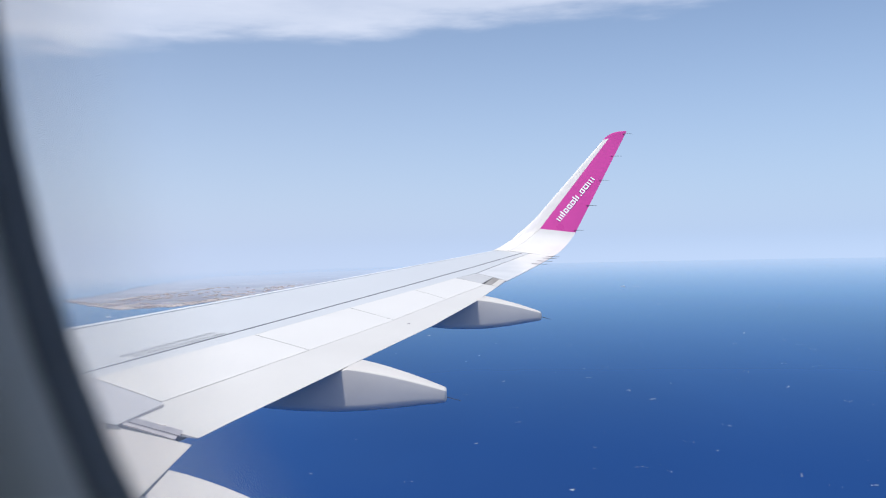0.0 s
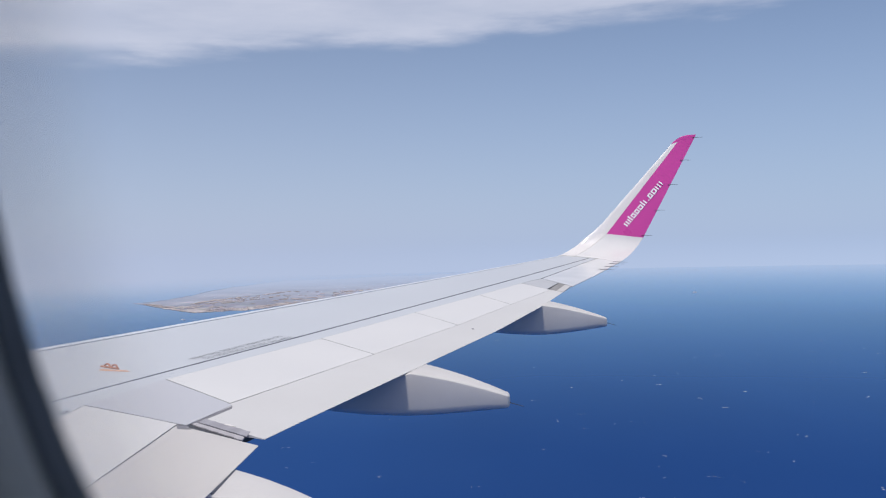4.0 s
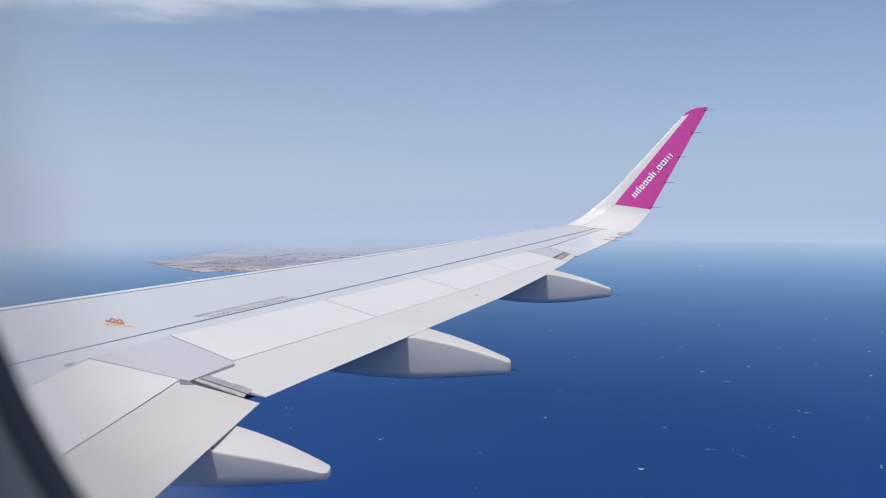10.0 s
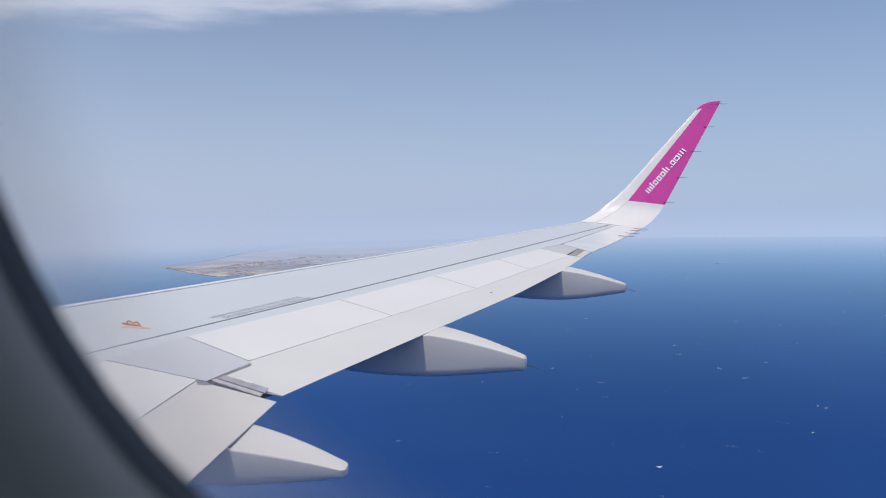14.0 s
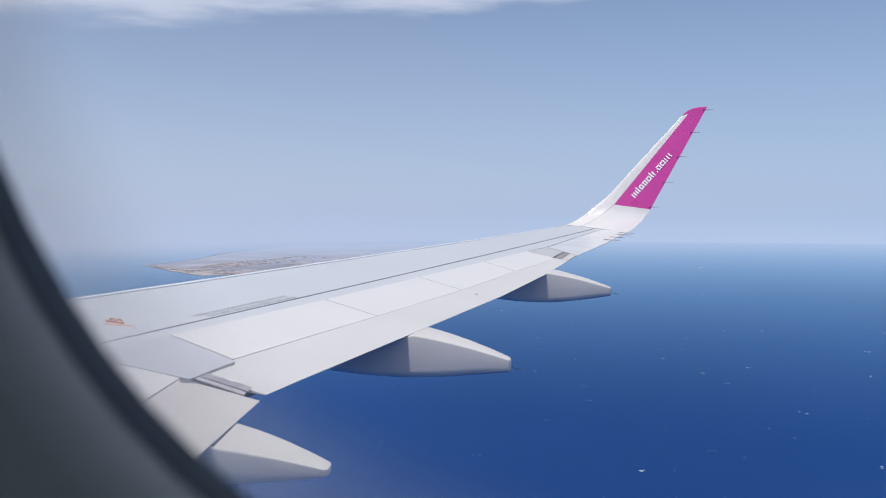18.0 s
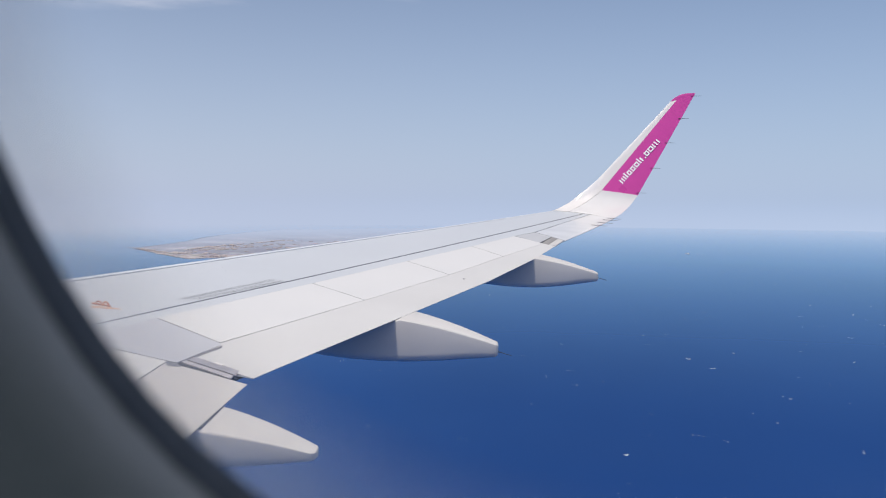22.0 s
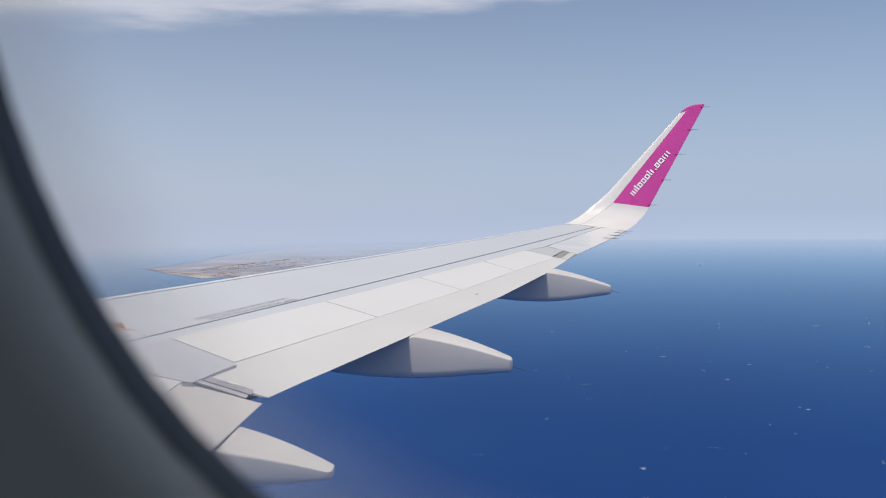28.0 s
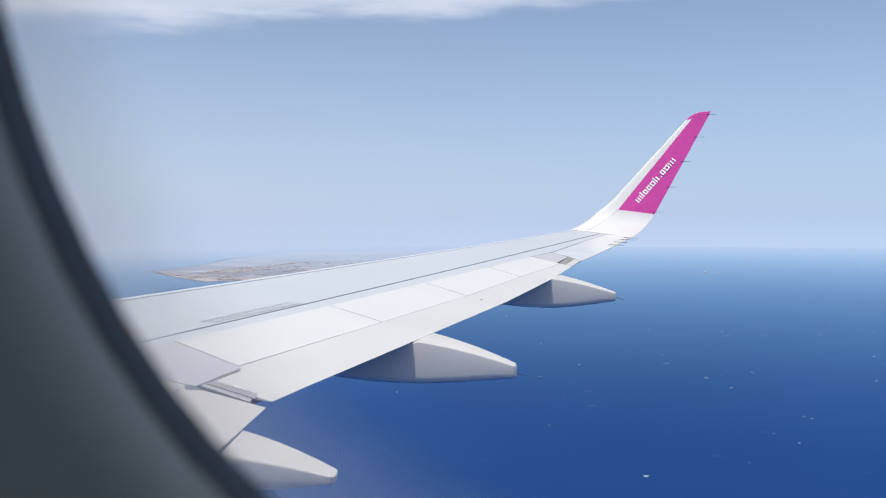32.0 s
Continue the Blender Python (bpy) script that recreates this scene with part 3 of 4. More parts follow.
def build_cabin():
    X0, X1, Z0, Z1 = 4.2, 10.8, -1.35, 1.05
    bm = ring_body([opening(0.0035, 1.8765), opening(0.0055, 1.8705), opening(0.011, 1.8655), opening(0.020, 1.8635), square_loop(X0, X1, Z0, Z1, 1.860), square_loop(X0, X1, Z0, Z1, 1.885), opening(0.02, 1.885)])
    thing("wall_window_side", bm, lining, "shaded grey cabin side lining round the window", "wall", kind="structure", smooth=True)
    frame_thing = empty("window_1", "rounded cabin window with a dark rubber seal", "window", kind="structure")
    bm = ring_body([opening(0.0, 1.881), opening(0.0025, 1.8775), opening(0.009, 1.8775), opening(0.016, 1.884), opening(0.022, 1.894), opening(0.014, 1.892)])
    part("window_seal", bm, rubber, frame_thing, "dark rubber window seal", smooth=True)
    bm = bmesh.new()
    loops = [[bm.verts.new((p[0] - WX, y - 1.905, p[2] - WZ)) for p in opening(0.035, y)] for y in (1.905, 1.911)]
    for k in range(72):
        q = (k + 1) % 72
        bm.faces.new((loops[0][k], loops[0][q], loops[1][q], loops[1][k]))
    bm.faces.new(loops[0][::-1])
    bm.faces.new(loops[1])
    pane = part("pane", bm, acrylic_material(), frame_thing, "clear acrylic pane with a veil of glare painted along its rim")
    pane.location = (WX, 1.905, WZ)
    pane.visible_shadow = False
    bm = ring_body([opening(0.075, 1.935), opening(0.14, 1.935), opening(0.14, 1.95), opening(0.075, 1.95)])
    part("window_frame", bm, rubber, frame_thing)
    # unseen floor, ceiling and added end walls shut light out of the cabin
    bm = bmesh.new()
    box(bm, X0, X1, -1.64, 1.64, Z0 - 0.1, Z0)
    thing("floor", bm, carpet, "dark carpeted cabin floor", "floor", kind="structure")
    bm = bmesh.new()
    box(bm, X0, X1, -1.25, 1.25, Z1, Z1 + 0.05)
    thing("ceiling", bm, lining, "plain grey cabin ceiling", "ceiling", kind="structure")
    for name, x in (("wall_front", X0 - 0.05), ("wall_rear", X1)):
        bm = bmesh.new()
        outline = [(-1.87, 0.15), (-1.24, Z1), (1.24, Z1), (1.86, 0.1), (1.86, -0.9), (1.64, Z0), (-1.64, Z0), (-1.87, -0.95)]
        ends = [[bm.verts.new((x + d, y, z)) for y, z in outline] for d in (0.0, 0.05)]
        bm.faces.new(ends[0])
        bm.faces.new(ends[1][::-1])
        for k in range(len(outline)):
            q = (k + 1) % len(outline)
            bm.faces.new((ends[0][k], ends[0][q], ends[1][q], ends[1][k]))
        thing(name, bm, lining, "plain grey wall added to close the cabin against light", "wall", kind="structure")
    # unseen wall across the aisle; lamps added in three openings brighten the lining
    bm = bmesh.new()
    edges = [X0]
    for c in (6.5, 7.5, 8.5):
        edges += [c - 0.14, c + 0.14]
    edges.append(X1)
    for k in range(0, len(edges), 2):
        box(bm, edges[k], edges[k + 1], -1.88, -1.85, -0.95, 0.2)
    for k in range(1, len(edges) - 1, 2):
        box(bm, edges[k], edges[k + 1], -1.88, -1.85, -0.95, WZ - 0.19)
        box(bm, edges[k], edges[k + 1], -1.88, -1.85, WZ + 0.19, 0.2)
        lamp = new("lining_fill_lamp", bpy.data.lights.new("lining_fill_lamp", "AREA"))
        lamp.data.shape, lamp.data.size, lamp.data.size_y = "RECTANGLE", 0.26, 0.36
        lamp.data.energy, lamp.data.color = LINING_FILL, (0.70, 0.86, 1.0)
        lamp.matrix_world = look(((edges[k] + edges[k + 1]) / 2, -1.865, WZ), (7.5, 0, WZ))
    for (ya, za), (yb, zb) in (((-1.85, 0.2), (-1.24, Z1)), ((-1.85, -0.95), (-1.64, Z0))):
        vs = [bm.verts.new((x, y - d, z)) for d in (0.0, 0.02) for x, y, z in ((X0, ya, za), (X1, ya, za), (X1, yb, zb), (X0, yb, zb))]
        for f in ((0, 1, 2, 3), (7, 6, 5, 4), (0, 4, 5, 1), (2, 6, 7, 3), (1, 5, 6, 2), (0, 3, 7, 4)):
            bm.faces.new([vs[i] for i in f])
    thing("wall_far_side", bm, lining, "plain grey cabin wall across the aisle", "wall", kind="structure")
    # outer skin, open at the window
    bm = bmesh.new()
    n = 72
    xs = [2.0, 4.0, 6.0, 7.3, 7.86, 9.0, 10.5, 12.5]
    rows = [[bm.verts.new((x, 1.98 * math.cos(k * math.tau / n), -0.40 + 1.98 * math.sin(k * math.tau / n))) for k in range(n)] for x in xs]
    for i in range(len(xs) - 1):
        for k in range(n):
            mid = -0.40 + 1.98 * math.sin((k + 0.5) * math.tau / n)
            side = math.cos((k + 0.5) * math.tau / n) > 0
            if xs[i] == 7.3 and side and -0.36 < mid < 0.24:
                continue
            bm.faces.new((rows[i][k], rows[i][(k + 1) % n], rows[i + 1][(k + 1) % n], rows[i + 1][k]))
    bm.faces.new(rows[0])
    bm.faces.new(rows[-1][::-1])
    thing("fuselage", bm, fuselage_paint, "white painted aircraft fuselage section", "fuselage", kind="structure", smooth=True)


build_cabin()

# ---- the wing ----
wing = empty("aircraft_wing", "light grey airliner wing with upturned magenta tip, flaps retracted", "wing")
YS = [1.88, 4.0, 6.3, 8.0, 10.0, 12.0, 13.3, 14.5, 15.6, 16.3]


def build_slat():
    ys = [1.88, 5, 8, 10, 12, 14, 15.5, 16.3, 16.82]
    rings = []
    for y in ys:
        c = te(y) - le(y)
        ring = []
        for s, dz in ((0.062, 0.002), (0.04, 0.002), (0.022, 0.001), (0.008, -0.006), (-0.004, -0.018), (-0.008, -0.032), (0.0, -0.05), (0.03, -0.07), (0.062, -0.08)):
            x = le(y) + s * c
            ring.append((x, y, skin(max(x, le(y)), y) + dz * c))
        rings.append(ring)
    part("leading_edge_slat", tube_loft(rings), slat_metal, wing, "bright pale grey leading edge slat", smooth=True)


build_slat()
# near-black top just under the skin puts shade into the panel gaps
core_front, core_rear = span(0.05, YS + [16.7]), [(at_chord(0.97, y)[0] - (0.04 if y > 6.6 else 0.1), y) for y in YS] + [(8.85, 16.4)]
part("wing_box", strip_body(core_front, core_rear, 10, 40, -0.0018, (0.30, 0.05)), core_gap_shade, wing, "inner wing structure, near-black to paint shade into the gaps")
part("upper_skin", strip_body(span(0.0645, YS + [16.80]), [(x - 0.014 - 0.0002 * y, y) for x, y in span(0.541, YS + [16.6])], 3, 12, 0.0, (0.02, 0.02)), wing_grey, wing, "light grey painted upper wing skin", smooth=True)

SP_F = [(5.045, 7.572), (5.737, 9.193), (6.353, 10.703), (6.935, 12.083), (7.415, 13.25)]
SP_R = [(5.653, 7.098), (6.279, 8.710), (6.836, 10.158), (7.312, 11.543), (7.778, 12.812)]
shroud_f = [(x + 0.014 + 0.0002 * y, y) for x, y in span(0.541, [1.88, 4.0, 6.2, 6.86, 7.572, 9.1, 10.6, 11.95, 13.2, 13.7, 14.6, 16.6])]
shroud_r = [(4.822, 1.88), (4.822, 4.0), (4.822, 6.2), (4.826, 6.845)] + [(x - 0.003, y) for x, y in SP_F] + [(7.672, 13.775), (8.036, 14.86), (8.627, 16.58)]
part("rear_shroud", strip_body(shroud_f, shroud_r, 3, 4, 0.0, (0.02, 0.02)), wing_grey, wing, smooth=True)
part("joint_sealant", strip_body([(x - 0.013 - 0.0002 * y, y) for x, y in span(0.541, YS)], [(x + 0.013 + 0.0002 * y, y) for x, y in span(0.541, YS)], 3, 2, -0.0008, (0.01, 0.01)), sealant, wing, "blue-grey sealant in the joint along the rear spar")
part("fixed_panel", strip_body([(4.836, 6.862), (5.50, 6.628), (5.572, 6.606)], [(5.043, 7.562), (5.640, 7.098), (5.684, 7.052)], 3, 6, 0.003, (0.010, 0.004)), panel_grey, wing, "smooth blue-grey fixed panel between the spoilers", smooth=True)
part("flap_end_shroud", strip_body([(7.424, 13.262), (7.735, 12.86)], [(7.682, 13.768), (7.895, 13.47)], 3, 4, 0.0, (0.02, 0.01)), shroud_grey, wing, "mid grey fixed shroud beside the aileron", smooth=True)


part("flap_slot_plate", strip_body([(7.765, 12.84), (7.905, 13.455)], [(7.850, 12.788), (7.978, 13.350)], 3, 3, -0.0006, (0.02, 0.012)), slot_grey, wing, "brownish grey plate in the slot beside the aileron")
part("flap_end", strip_body([(7.852, 12.787), (7.980, 13.348)], [(7.93, 12.74), (8.05, 13.25)], 3, 3, 0.0, (0.02, 0.012)), flap_paint, wing, smooth=True)


def inset(a, b, d):
    """Point a moved d metres towards b."""
    v = Vector(b) - Vector(a)
    return tuple(Vector(a) + v.normalized() * d)


G = 0.005
for k in range(4):
    f0, f1, r0, r1 = SP_F[k], SP_F[k + 1], SP_R[k], SP_R[k + 1]
    part("spoiler", strip_body([inset(f0, f1, G), inset(f1, f0, G)], [inset(r0, r1, G), inset(r1, r0, G)], 6, 6, 0.0005, (0.025, 0.010), 0.0), spoiler_white, wing, "white spoiler panel lying flat", smooth=True)
part("spoiler", strip_body([(4.832, 2.0), (4.834, 6.856)], [(5.512, 2.0), (5.510, 6.619)], 6, 6, 0.0005, (0.025, 0.010), 0.0), spoiler_white, wing, "white spoiler panel lying flat", smooth=True)

flap_f = [(5.600, 6.700), (5.659, 7.090)] + [(x + 0.0032, y) for x, y in SP_R[1:]]
flap_r = [(6.062, 6.485), (6.165, 6.82), (6.72, 8.53), (7.22, 10.05), (7.66, 11.60), (7.925, 12.70)]
part("outboard_flap", strip_body(flap_f, flap_r, 4, 8, 0.0, (0.06, 0.003), 0.001), flap_pale, wing, "retracted outboard flap in pale grey paint", smooth=True)
part("inboard_flap", strip_body([(5.519, 1.9), (5.519, 4.5), (5.517, 6.600)], [(6.062, 1.9), (6.062, 4.5), (6.062, 6.372)], 6, 8, 0.0, (0.06, 0.003), 0.001), flap_paint, wing, "retracted inboard flap in warm grey paint", smooth=True)


def ragged(a, b, n, depth, seed):
    """A rail from a to b whose points wander sideways, like torn sealant."""
    rnd = random.Random(seed)
    d = Vector(b) - Vector(a)
    side = Vector((-d.y, d.x)).normalized()
    return [tuple(Vector(a) + d * (k / n) + side * (rnd.uniform(-depth, depth) if 0 < k < n else 0.0)) for k in range(n + 1)]


part("flap_seal", strip_body(ragged((5.632, 6.752), (5.950, 6.585), 14, 0.008, 4), ragged((5.617, 6.674), (5.957, 6.497), 14, 0.002, 5), 1, 3, 0.003, (0.007, 0.006)), seal_grey, wing, "mauve-grey flexible seal along the flap's end")
part("flap_seal", strip_body(ragged((5.606, 6.664), (5.949, 6.482), 10, 0.001, 6), ragged((5.596, 6.628), (5.951, 6.434), 10, 0.005, 7), 1, 3, 0.003, (0.007, 0.006)), seal_light, wing, "pale worn seal strip along the flap's end")
part("sealant_flake", strip_body(ragged((5.775, 6.683), (5.840, 6.650), 5, 0.006, 8), ragged((5.772, 6.664), (5.838, 6.634), 5, 0.004, 9), 1, 1, 0.006, (0.004, 0.004)), strip_grey, wing, "cream flake of old sealant")
# seal tab and edge strip, coloured dark for the panel's shadow on them
part("panel_seal_shadow", strip_body([(5.515, 6.600), (5.585, 6.592)], [(5.548, 6.530), (5.625, 6.540)], 2, 2, 0.0025, (0.006, 0.006)), seal_shadow, wing, "grey seal tab under the fixed panel's corner, darkened for its shadow")
part("panel_seal_shadow", strip_body([(5.575, 6.645), (5.690, 7.045)], [(5.602, 6.632), (5.706, 6.990)], 4, 1, 0.001, (0.006, 0.006)), seal_shadow, wing)
part("aileron", strip_body([(7.690, 13.775), (8.215, 15.35), (8.656, 16.61)], [(8.070, 13.245), (8.55, 14.80), (8.985, 16.285)], 5, 5, 0.0, (0.05, 0.008), 0.002), aileron_white, wing, "glossy white aileron at neutral", smooth=True)


# flap track fairings: (tail x, tail top z, tail bottom z), y, widths
def build_fairing(yc, tail, top, bottom, deep, wide, length, keel):
    x_te = te(yc)
    rings = []
    ahead = [tail - length + (length - tail + x_te) * u for u in (0, 0.12, 0.3, 0.5, 0.7, 0.88, 0.99)]
    for x in ahead + [x_te + (tail - x_te) * u for u in (0.004, 0.05, 0.12, 0.25, 0.4, 0.6, 0.8, 0.93, 1.0)]:
        if x < x_te:
            q = (x_te - x) / max(0.01, x_te - (tail - length))
            zt = skin(x, yc) - 0.012 - 0.16 * min(1.0, q * 3)
            hw = wide * (1 - 0.85 * q ** 1.8)
            zb = deep + (skin(x, yc) - 0.26 - deep) * q ** 2.2
            zt = max(zt, zb + 0.02)
        else:
            q = (x - x_te) / (tail - x_te)
            z0 = skin(x_te, yc) - (0.028 if yc < 7 else 0.012)
            zt = z0 + (top - z0) * (0.6 * q + 0.4 * q * q)
            hw = wide + (0.060 - wide) * q ** 1.3
            zb = deep + (bottom - deep) * q ** 1.6
        rise = 1.0 if yc < 7 else 0.5 + 0.5 * min(1.0, (x - x_te) / 0.04)
        tilt = 0.034 * (1 - 0.7 * q) * rise if x > x_te else 0.0
        r = min(0.05, hw * 0.5, (zt - zb) * 0.3)
        ring = []
        # rounded box: sharp shoulders on top, round keel below
        for cy, cz, a0, rr in ((hw, zt, 0, r * 0.28), (-hw, zt, 90, r * 0.28), (-hw * keel, zb, 180, r * 1.2), (hw * keel, zb, 270, r * 1.2)):
            oy = cy - math.copysign(rr, cy)
            oz = cz - rr if cz == zt else cz + rr
            for k in range(5):
                a = radians(a0 + 22.5 * k)
                ring.append((x, yc + oy + rr * math.cos(a), oz + rr * math.sin(a) + (tilt if cz == zt and cy > 0 else 0)))
        rings.append(ring)
    # rounded tail
    last = rings[-1]
    cy = sum(p[1] for p in last) / len(last)
    cz = sum(p[2] for p in last) / len(last)
    for dx, sy, sz in ((0.012, 0.86, 0.92), (0.021, 0.62, 0.74), (0.025, 0.3, 0.4)):
        rings.append([(tail + dx, cy + (p[1] - cy) * sy, cz + (p[2] - cz) * sz) for p in last])
    return tube_loft(rings)


FAIRINGS = [(4.72, 6.488, -1.40, -1.45, -1.49, 0.19, 1.6, 0.9), (5.825, 6.553, -1.338, -1.382, -1.412, 0.175, 1.7, 0.88), (8.36, 7.335, -1.203, -1.305, -1.340, 0.185, 1.9, 0.88), (11.80, 8.352, -0.915, -1.010, -1.080, 0.215, 1.8, 0.87)]
for yc, tail, top, bottom, deep, wide, length, keel in FAIRINGS:
    fairing = part("flap_track_fairing", build_fairing(yc, tail, top, bottom, deep, wide, length, keel), fairing_paint, wing, "canoe-shaped flap track fairing under the trailing edge", smooth=True)
    # dark strip stands in for the shadow under the flap's rear edge
    part("gap_shadow", strip_body([(te(yc - wide) - 0.004, yc - wide + 0.01), (te(yc + wide) - 0.004, yc + wide - 0.01)], [(te(yc - wide) + 0.007, yc - wide + 0.01), (te(yc + wide) + 0.007, yc + wide - 0.01)], 4, 1, -0.0045, (0.02, 0.02)), sealant, fairing, "dark strip painted as the shadow between flap and fairing")
    if yc > 7:
        bm = bmesh.new()
        rod(bm, (tail + 0.005, yc, bottom + 0.045), (tail + 0.125, yc - 0.01, bottom + 0.012), 0.003, 0.0018)
        part("static_wick", bm, wick_black, fairing)


# ---- upturned wing tip ----
def bez(a, c, b, t):
    return Vector(a) * (1 - t) ** 2 + Vector(c) * 2 * t * (1 - t) + Vector(b) * t * t


def tip_rails():
    y0, y1 = 16.84, 16.30
    a_le, a_te = (le(y0), y0, skin(le(y0), y0)), (te(y1), y1, skin(te(y1), y1))
    le_c, te_c = (8.20, 17.08, -0.20), (9.27, 17.07, -0.27)
    le_e, te_e = (8.640, 17.20, 0.133), (9.470, 17.172, 0.030)
    n_a, n_e = Vector((0, -0.08, 1)), Vector((0, -0.960, 0.279))
    rows = []
    for i in range(13):
        t = i / 12
        rows.append((bez(a_le, le_c, le_e, t), bez(a_te, te_c, te_e, t), n_a.lerp(n_e, t * t * (3 - 2 * t)).normalized()))
    return rows


def section(row, s0, s1, n=10, thick=0.085):
    """Closed slice of the tip between two chord fractions."""
    a, b, nrm = row
    c = (b - a).length
    upper, lower = [], []
    for k in range(n + 1):
        s = s0 + (s1 - s0) * k / n
        t = thick * c * (2.2 * math.sqrt(max(s, 0)) * (1 - s) + 0.02)
        p = a.lerp(b, s)
        upper.append(p + nrm * t * 0.25)
        lower.append(p - nrm * t * 0.75)
    return upper + lower[::-1]


def straight_row(u):
    """Leading and trailing edge of the straight tip blade, u from its root to its top."""
    z_a, z_b = 0.133 + (1.690 - 0.133) * u, 0.030 + (1.815 - 0.030) * u
    return (Vector((8.640 + (10.075 - 8.640) * u, 17.25 + 0.29 * (z_a - 0.3), z_a)), Vector((9.470 + (10.487 - 9.470) * u, 17.25 + 0.29 * (z_b - 0.3), z_b)), Vector((0, -0.960, 0.279)))


rails = tip_rails()
sharklet = part("upturned_tip", tube_loft([section(r, 0.266, 1.0, 12) for r in rails]), tip_white, wing, "white blended root of the upturned wing tip", smooth=True)
part("tip_root_leading_edge", tube_loft([section(r, 0.0, 0.260, 8) for r in rails]), strip_grey, sharklet, "white curved leading edge at the tip root", smooth=True)
blade = [straight_row(k / 10 * 0.985) for k in range(11)]
part("tip_leading_edge", tube_loft([section(r, 0.0, 0.262, 6) for r in blade]), strip_grey, sharklet, "white leading edge of the wing tip", smooth=True)
part("tip_blade", tube_loft([section(r, 0.264, 1.0, 10) for r in blade]), magenta, sharklet, "magenta painted blade of the wing tip", smooth=True)


def tip_cap():
    rows = []
    a0, b0, nrm = straight_row(0.985)
    for k in range(8):
        t = k / 7
        a = bez(a0, Vector((10.165, 17.67, 1.80)), Vector((10.34, 17.69, 1.822)), t)
        b = b0.lerp(Vector((10.489, 17.69, 1.828)), t)
        rows.append((a, b, nrm))
    return tube_loft([section(r, 0.0, 1.0, 10, 0.085 * (1 - 0.6 * i / 7)) for i, r in enumerate(rows)])


part("tip_cap", tip_cap(), magenta, sharklet, "magenta rounded cap of the wing tip", smooth=True)


def tip_light():
    """Clear lens over the lamps in the bend of the leading edge."""
    rings = []
    for i, (a, c, nrm) in enumerate(rails[8:] + [straight_row(0.05), straight_row(0.1)]):
        bulge = 0.032 * math.sin(math.pi * (i + 0.3) / 6.6) ** 1.5
        ch = (c - a).normalized()
        rings.append([a - ch * (0.002 + bulge) + nrm * 0.003, a - ch * (0.4 * bulge - 0.02) + nrm * (0.009 + 0.3 * bulge), a + ch * 0.06 + nrm * 0.0135, a + ch * 0.12 + nrm * 0.0142, a + ch * 0.12 - nrm * 0.03, a - ch * (0.5 * bulge) - nrm * 0.02])
    return tube_loft(rings)


part("navigation_light", tip_light(), lens_clear, sharklet, "glossy lens of the wing tip light", smooth=True)


def tip_lettering():
    """Plain white strokes in place of the airline's mark."""
    u = Vector((9.858 - 9.150, 0.29 * (0.985 - 0.190), 0.985 - 0.190))
    length = u.length * 0.92
    u.normalize()
    nrm = Vector((0, -0.960, 0.279))
    w = nrm.cross(u)
    if w.x > 0:
        w = -w
    base = Vector((9.213, 17.25 + 0.29 * (0.218 - 0.3), 0.218)) + nrm * 0.0165
    glyphs = [0.135, 0.035, 0.085, 0.085, 0.095, 0.035, 0.055, 0.03, 0.09, 0.105, 0.155]
    tall = [0.085, 0.115, 0.085, 0.085, 0.085, 0.115, 0.085, 0.022, 0.085, 0.085, 0.085]
    k = length / (sum(glyphs) + 0.022 * 10)
    x = 0.0
    for i, (g, h) in enumerate(zip(glyphs, tall)):
        bm = bmesh.new()
        n = max(1, round(g / 0.045))
        gw = g * k
        for j in range(n):
            st = 0.024 if n > 1 else min(gw, 0.026)
            x0 = x + (gw - st) * (j / (n - 1) if n > 1 else 0)
            c = [base + u * (x0 + du) + w * dv for du, dv in ((0, 0), (st, 0), (st, h), (0, h))]
            lo = [bm.verts.new(p) for p in c]
            hi = [bm.verts.new(p + nrm * 0.0015) for p in c]
            bm.faces.new(hi)
            for q in range(4):
                bm.faces.new((lo[q], lo[(q + 1) % 4], hi[(q + 1) % 4], hi[q]))
        if n > 1 and i not in (0, 10):
            for dv in (0.0, h - 0.021):
                c = [base + u * (x + du) + w * (dv + dw) + nrm * 0.0005 for du, dw in ((0.004, 0), (gw - 0.004, 0), (gw - 0.004, 0.021), (0.004, 0.021))]
                lo = [bm.verts.new(p) for p in c]
                hi = [bm.verts.new(p + nrm * 0.0015) for p in c]
                bm.faces.new(hi)
                for q in range(4):
                    bm.faces.new((lo[q], lo[(q + 1) % 4], hi[(q + 1) % 4], hi[q]))
        part("marking_bar", bm, white_mark, sharklet, "white marking" if i == 0 else "")
        x += gw + 0.022 * k


tip_lettering()

for z in (1.775, 1.372, 0.943, 0.499, 0.070):
    x = 9.470 + (10.487 - 9.470) * (z - 0.03) / 1.785
    y = 17.25 + 0.29 * (z - 0.3)
    bm = bmesh.new()
    rod(bm, (x - 0.05, y - 0.012, z), (x + 0.13, y - 0.012, z - 0.004), 0.0045, 0.002)
    part("static_wick", bm, wick_black, sharklet)
for y in (15.15, 15.55, 15.95, 16.22):
    bm = bmesh.new()
    x = te(y)
    rod(bm, (x - 0.10, y, skin(x, y) + 0.012), (x + 0.13, y, skin(x, y) - 0.004), 0.0045, 0.002)
    part("static_wick", bm, wick_black, wing)


# ---- small things on the wing ----
def on_skin(x, y, up=0.0):
    return Vector((x, y, skin(x, y) + up))


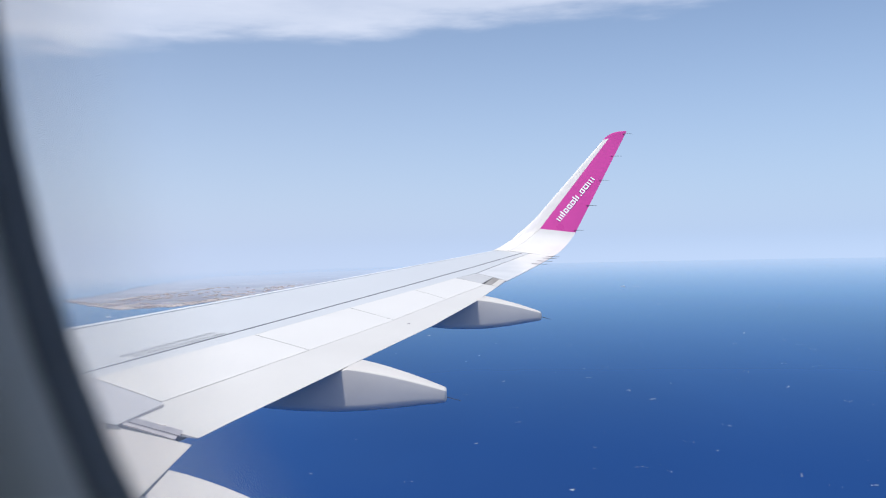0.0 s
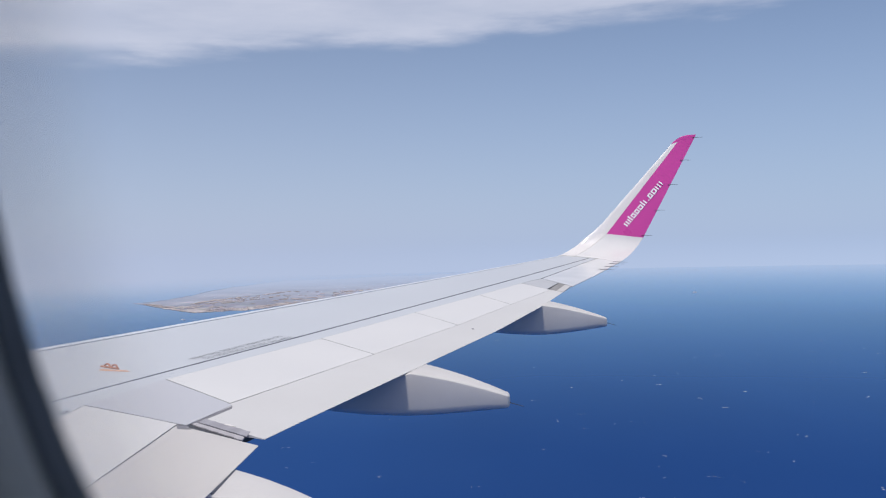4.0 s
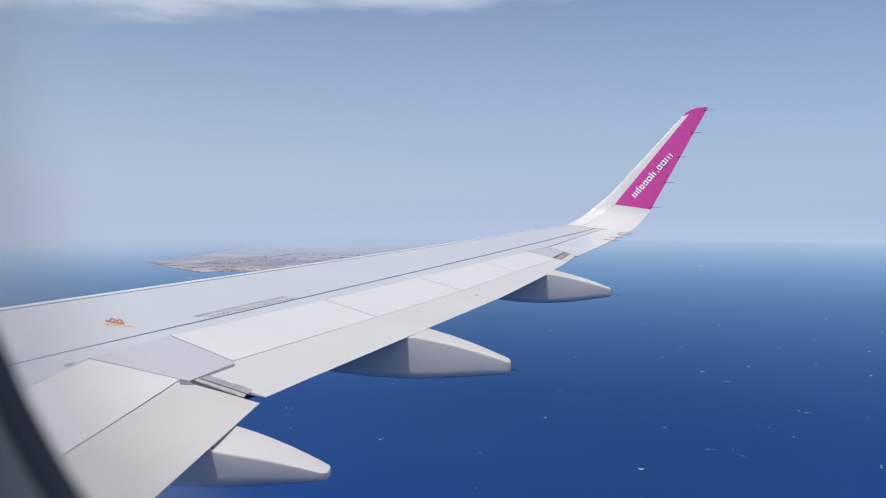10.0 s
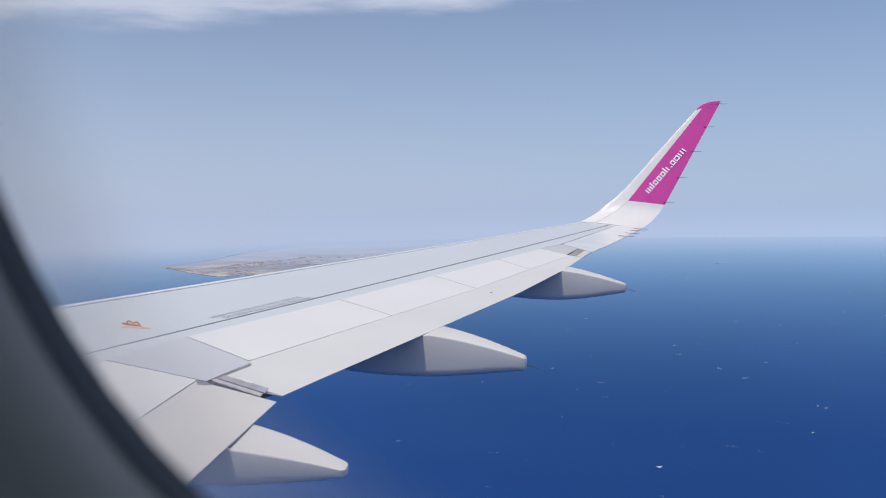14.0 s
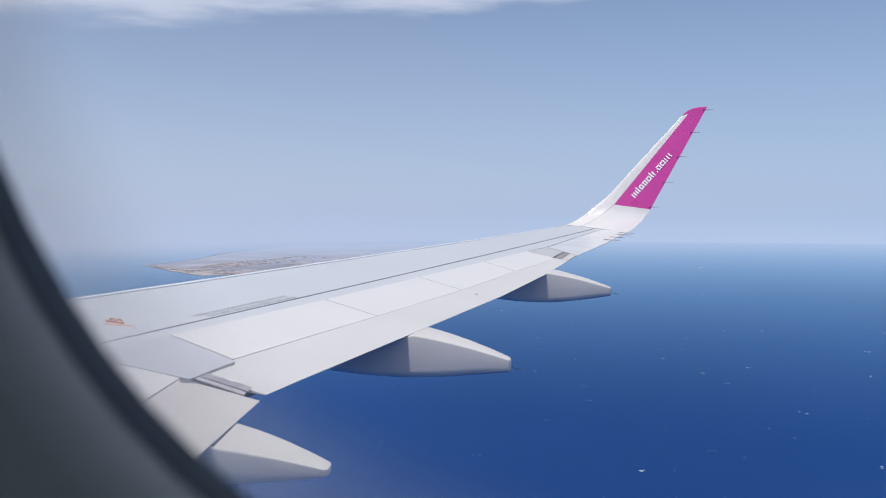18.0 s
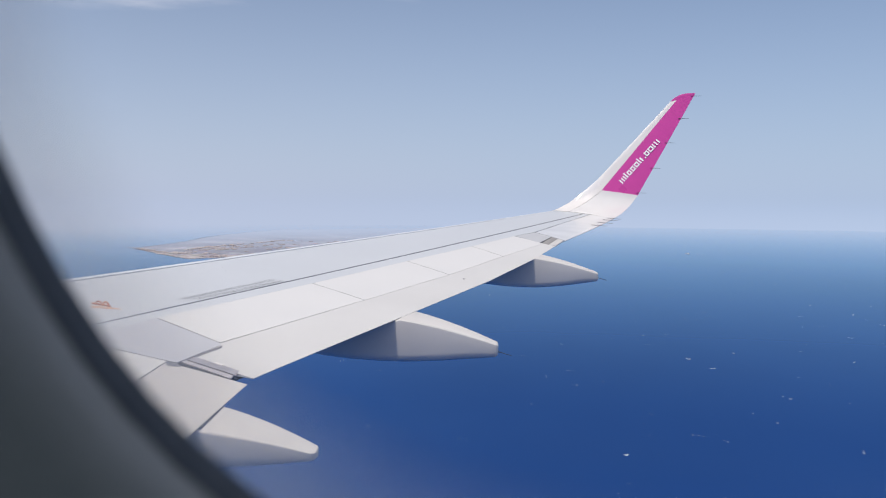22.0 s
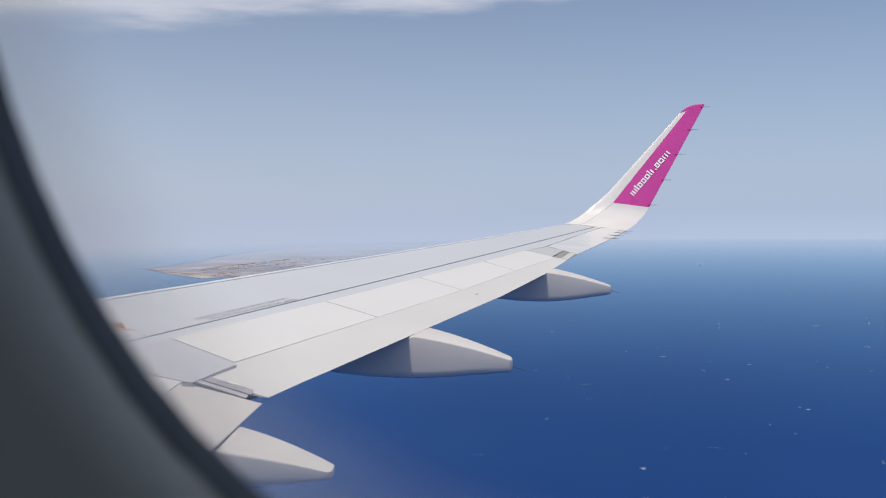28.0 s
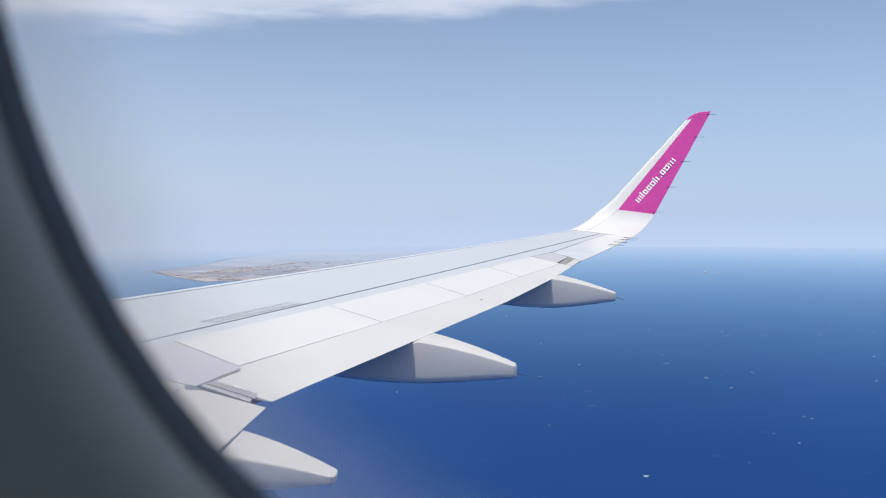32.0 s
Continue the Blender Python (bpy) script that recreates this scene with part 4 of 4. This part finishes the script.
def stencil(words, a, b, height, flip):
    """Lettering laid on the skin from a to b, which are (x, y) points; flip turns it to be read from ahead."""
    cu = bpy.data.curves.new("lettering", "FONT")
    cu.body = words
    cu.size = 1.0
    tmp = bpy.data.objects.new("lettering", cu)
    scene.collection.objects.link(tmp)
    dg = bpy.context.evaluated_depsgraph_get()
    me = bpy.data.meshes.new_from_object(tmp.evaluated_get(dg))
    bpy.data.objects.remove(tmp)
    xs = [v.co.x for v in me.vertices]
    ys = [v.co.y for v in me.vertices]
    x0, x1, y0, y1 = min(xs), max(xs), min(ys), max(ys)
    a, b = Vector(a), Vector(b)
    d = b - a
    side = Vector((-d.y, d.x)).normalized()
    for v in me.vertices:
        u, w = (v.co.x - x0) / (x1 - x0), (v.co.y - y0) / (y1 - y0)
        if flip:
            u, w = 1 - u, 1 - w
        p = a + d * u + side * w * height
        v.co = on_skin(p.x, p.y, 0.004)
    ob = new("stencil", me)
    ob.data.materials.clear()
    ob.data.materials.append(text_ink)
    ob.parent = wing
    ob["label"] = "dark stencilled walkway warning"
    return ob


stencil("DO NOT WALK OUTSIDE THIS AREA", (5.092, 8.22), (5.500, 9.19), 0.050, False)
stencil("DO NOT WALK OUTSIDE THIS AREA", (4.997, 8.19), (5.405, 9.20), 0.050, True)


def build_bracket():
    br = part("rope_bracket", bmesh.new(), orange, wing, "orange double-loop rope bracket")
    bm = bmesh.new()
    p0, p1 = on_skin(4.462, 7.845), on_skin(4.605, 7.797)
    d = (p1 - p0).normalized()
    up = Vector((0, 0, 1))
    prof = []
    for c in (0.044, 0.112):
        for k in range(9):
            a = math.pi * (1 - k / 8)
            prof.append(p0 + d * (c + 0.026 * math.cos(a)) + up * (0.008 + 0.021 * math.sin(a)))
    for q0, q1 in zip(prof, prof[1:]):
        rod(bm, q0, q1, 0.0065, 0.0065, 6)
    b0 = p0 - d * 0.02
    rod(bm, b0 + up * 0.006, p1 + up * 0.006, 0.007, 0.007, 6)
    bm.to_mesh(br.data)
    bm.free()
    bm = strip_body([(4.47, 7.79), (4.68, 7.77)], [(4.49, 7.735), (4.715, 7.735)], 2, 2, 0.002, (0.003, 0.003))
    part("paint_mark", bm, orange_faded, wing, "worn orange paint patch")


build_bracket()


def small_mark(x, y, dx, dy, mat, name, label=""):
    part(name, strip_body([(x, y), (x, y + dy)], [(x + dx, y), (x + dx, y + dy)], 1, 1, 0.004, (0.003, 0.003)), mat, wing, label)


for x, y, dx, dy in ((4.785, 6.66, 0.005, 0.06), (4.810, 6.66, 0.005, 0.06), (4.785, 6.66, 0.030, 0.006), (4.785, 6.715, 0.030, 0.006)):
    small_mark(x, y, dx, dy, text_ink, "hatch_outline")
rnd = random.Random(3)
for _ in range(11):
    small_mark(rnd.uniform(4.63, 4.76), rnd.uniform(6.5, 6.95), 0.004, 0.005, slot_grey, "fastener")
small_mark(6.975, 10.0, 0.022, 0.03, seal_grey, "flap_mark")
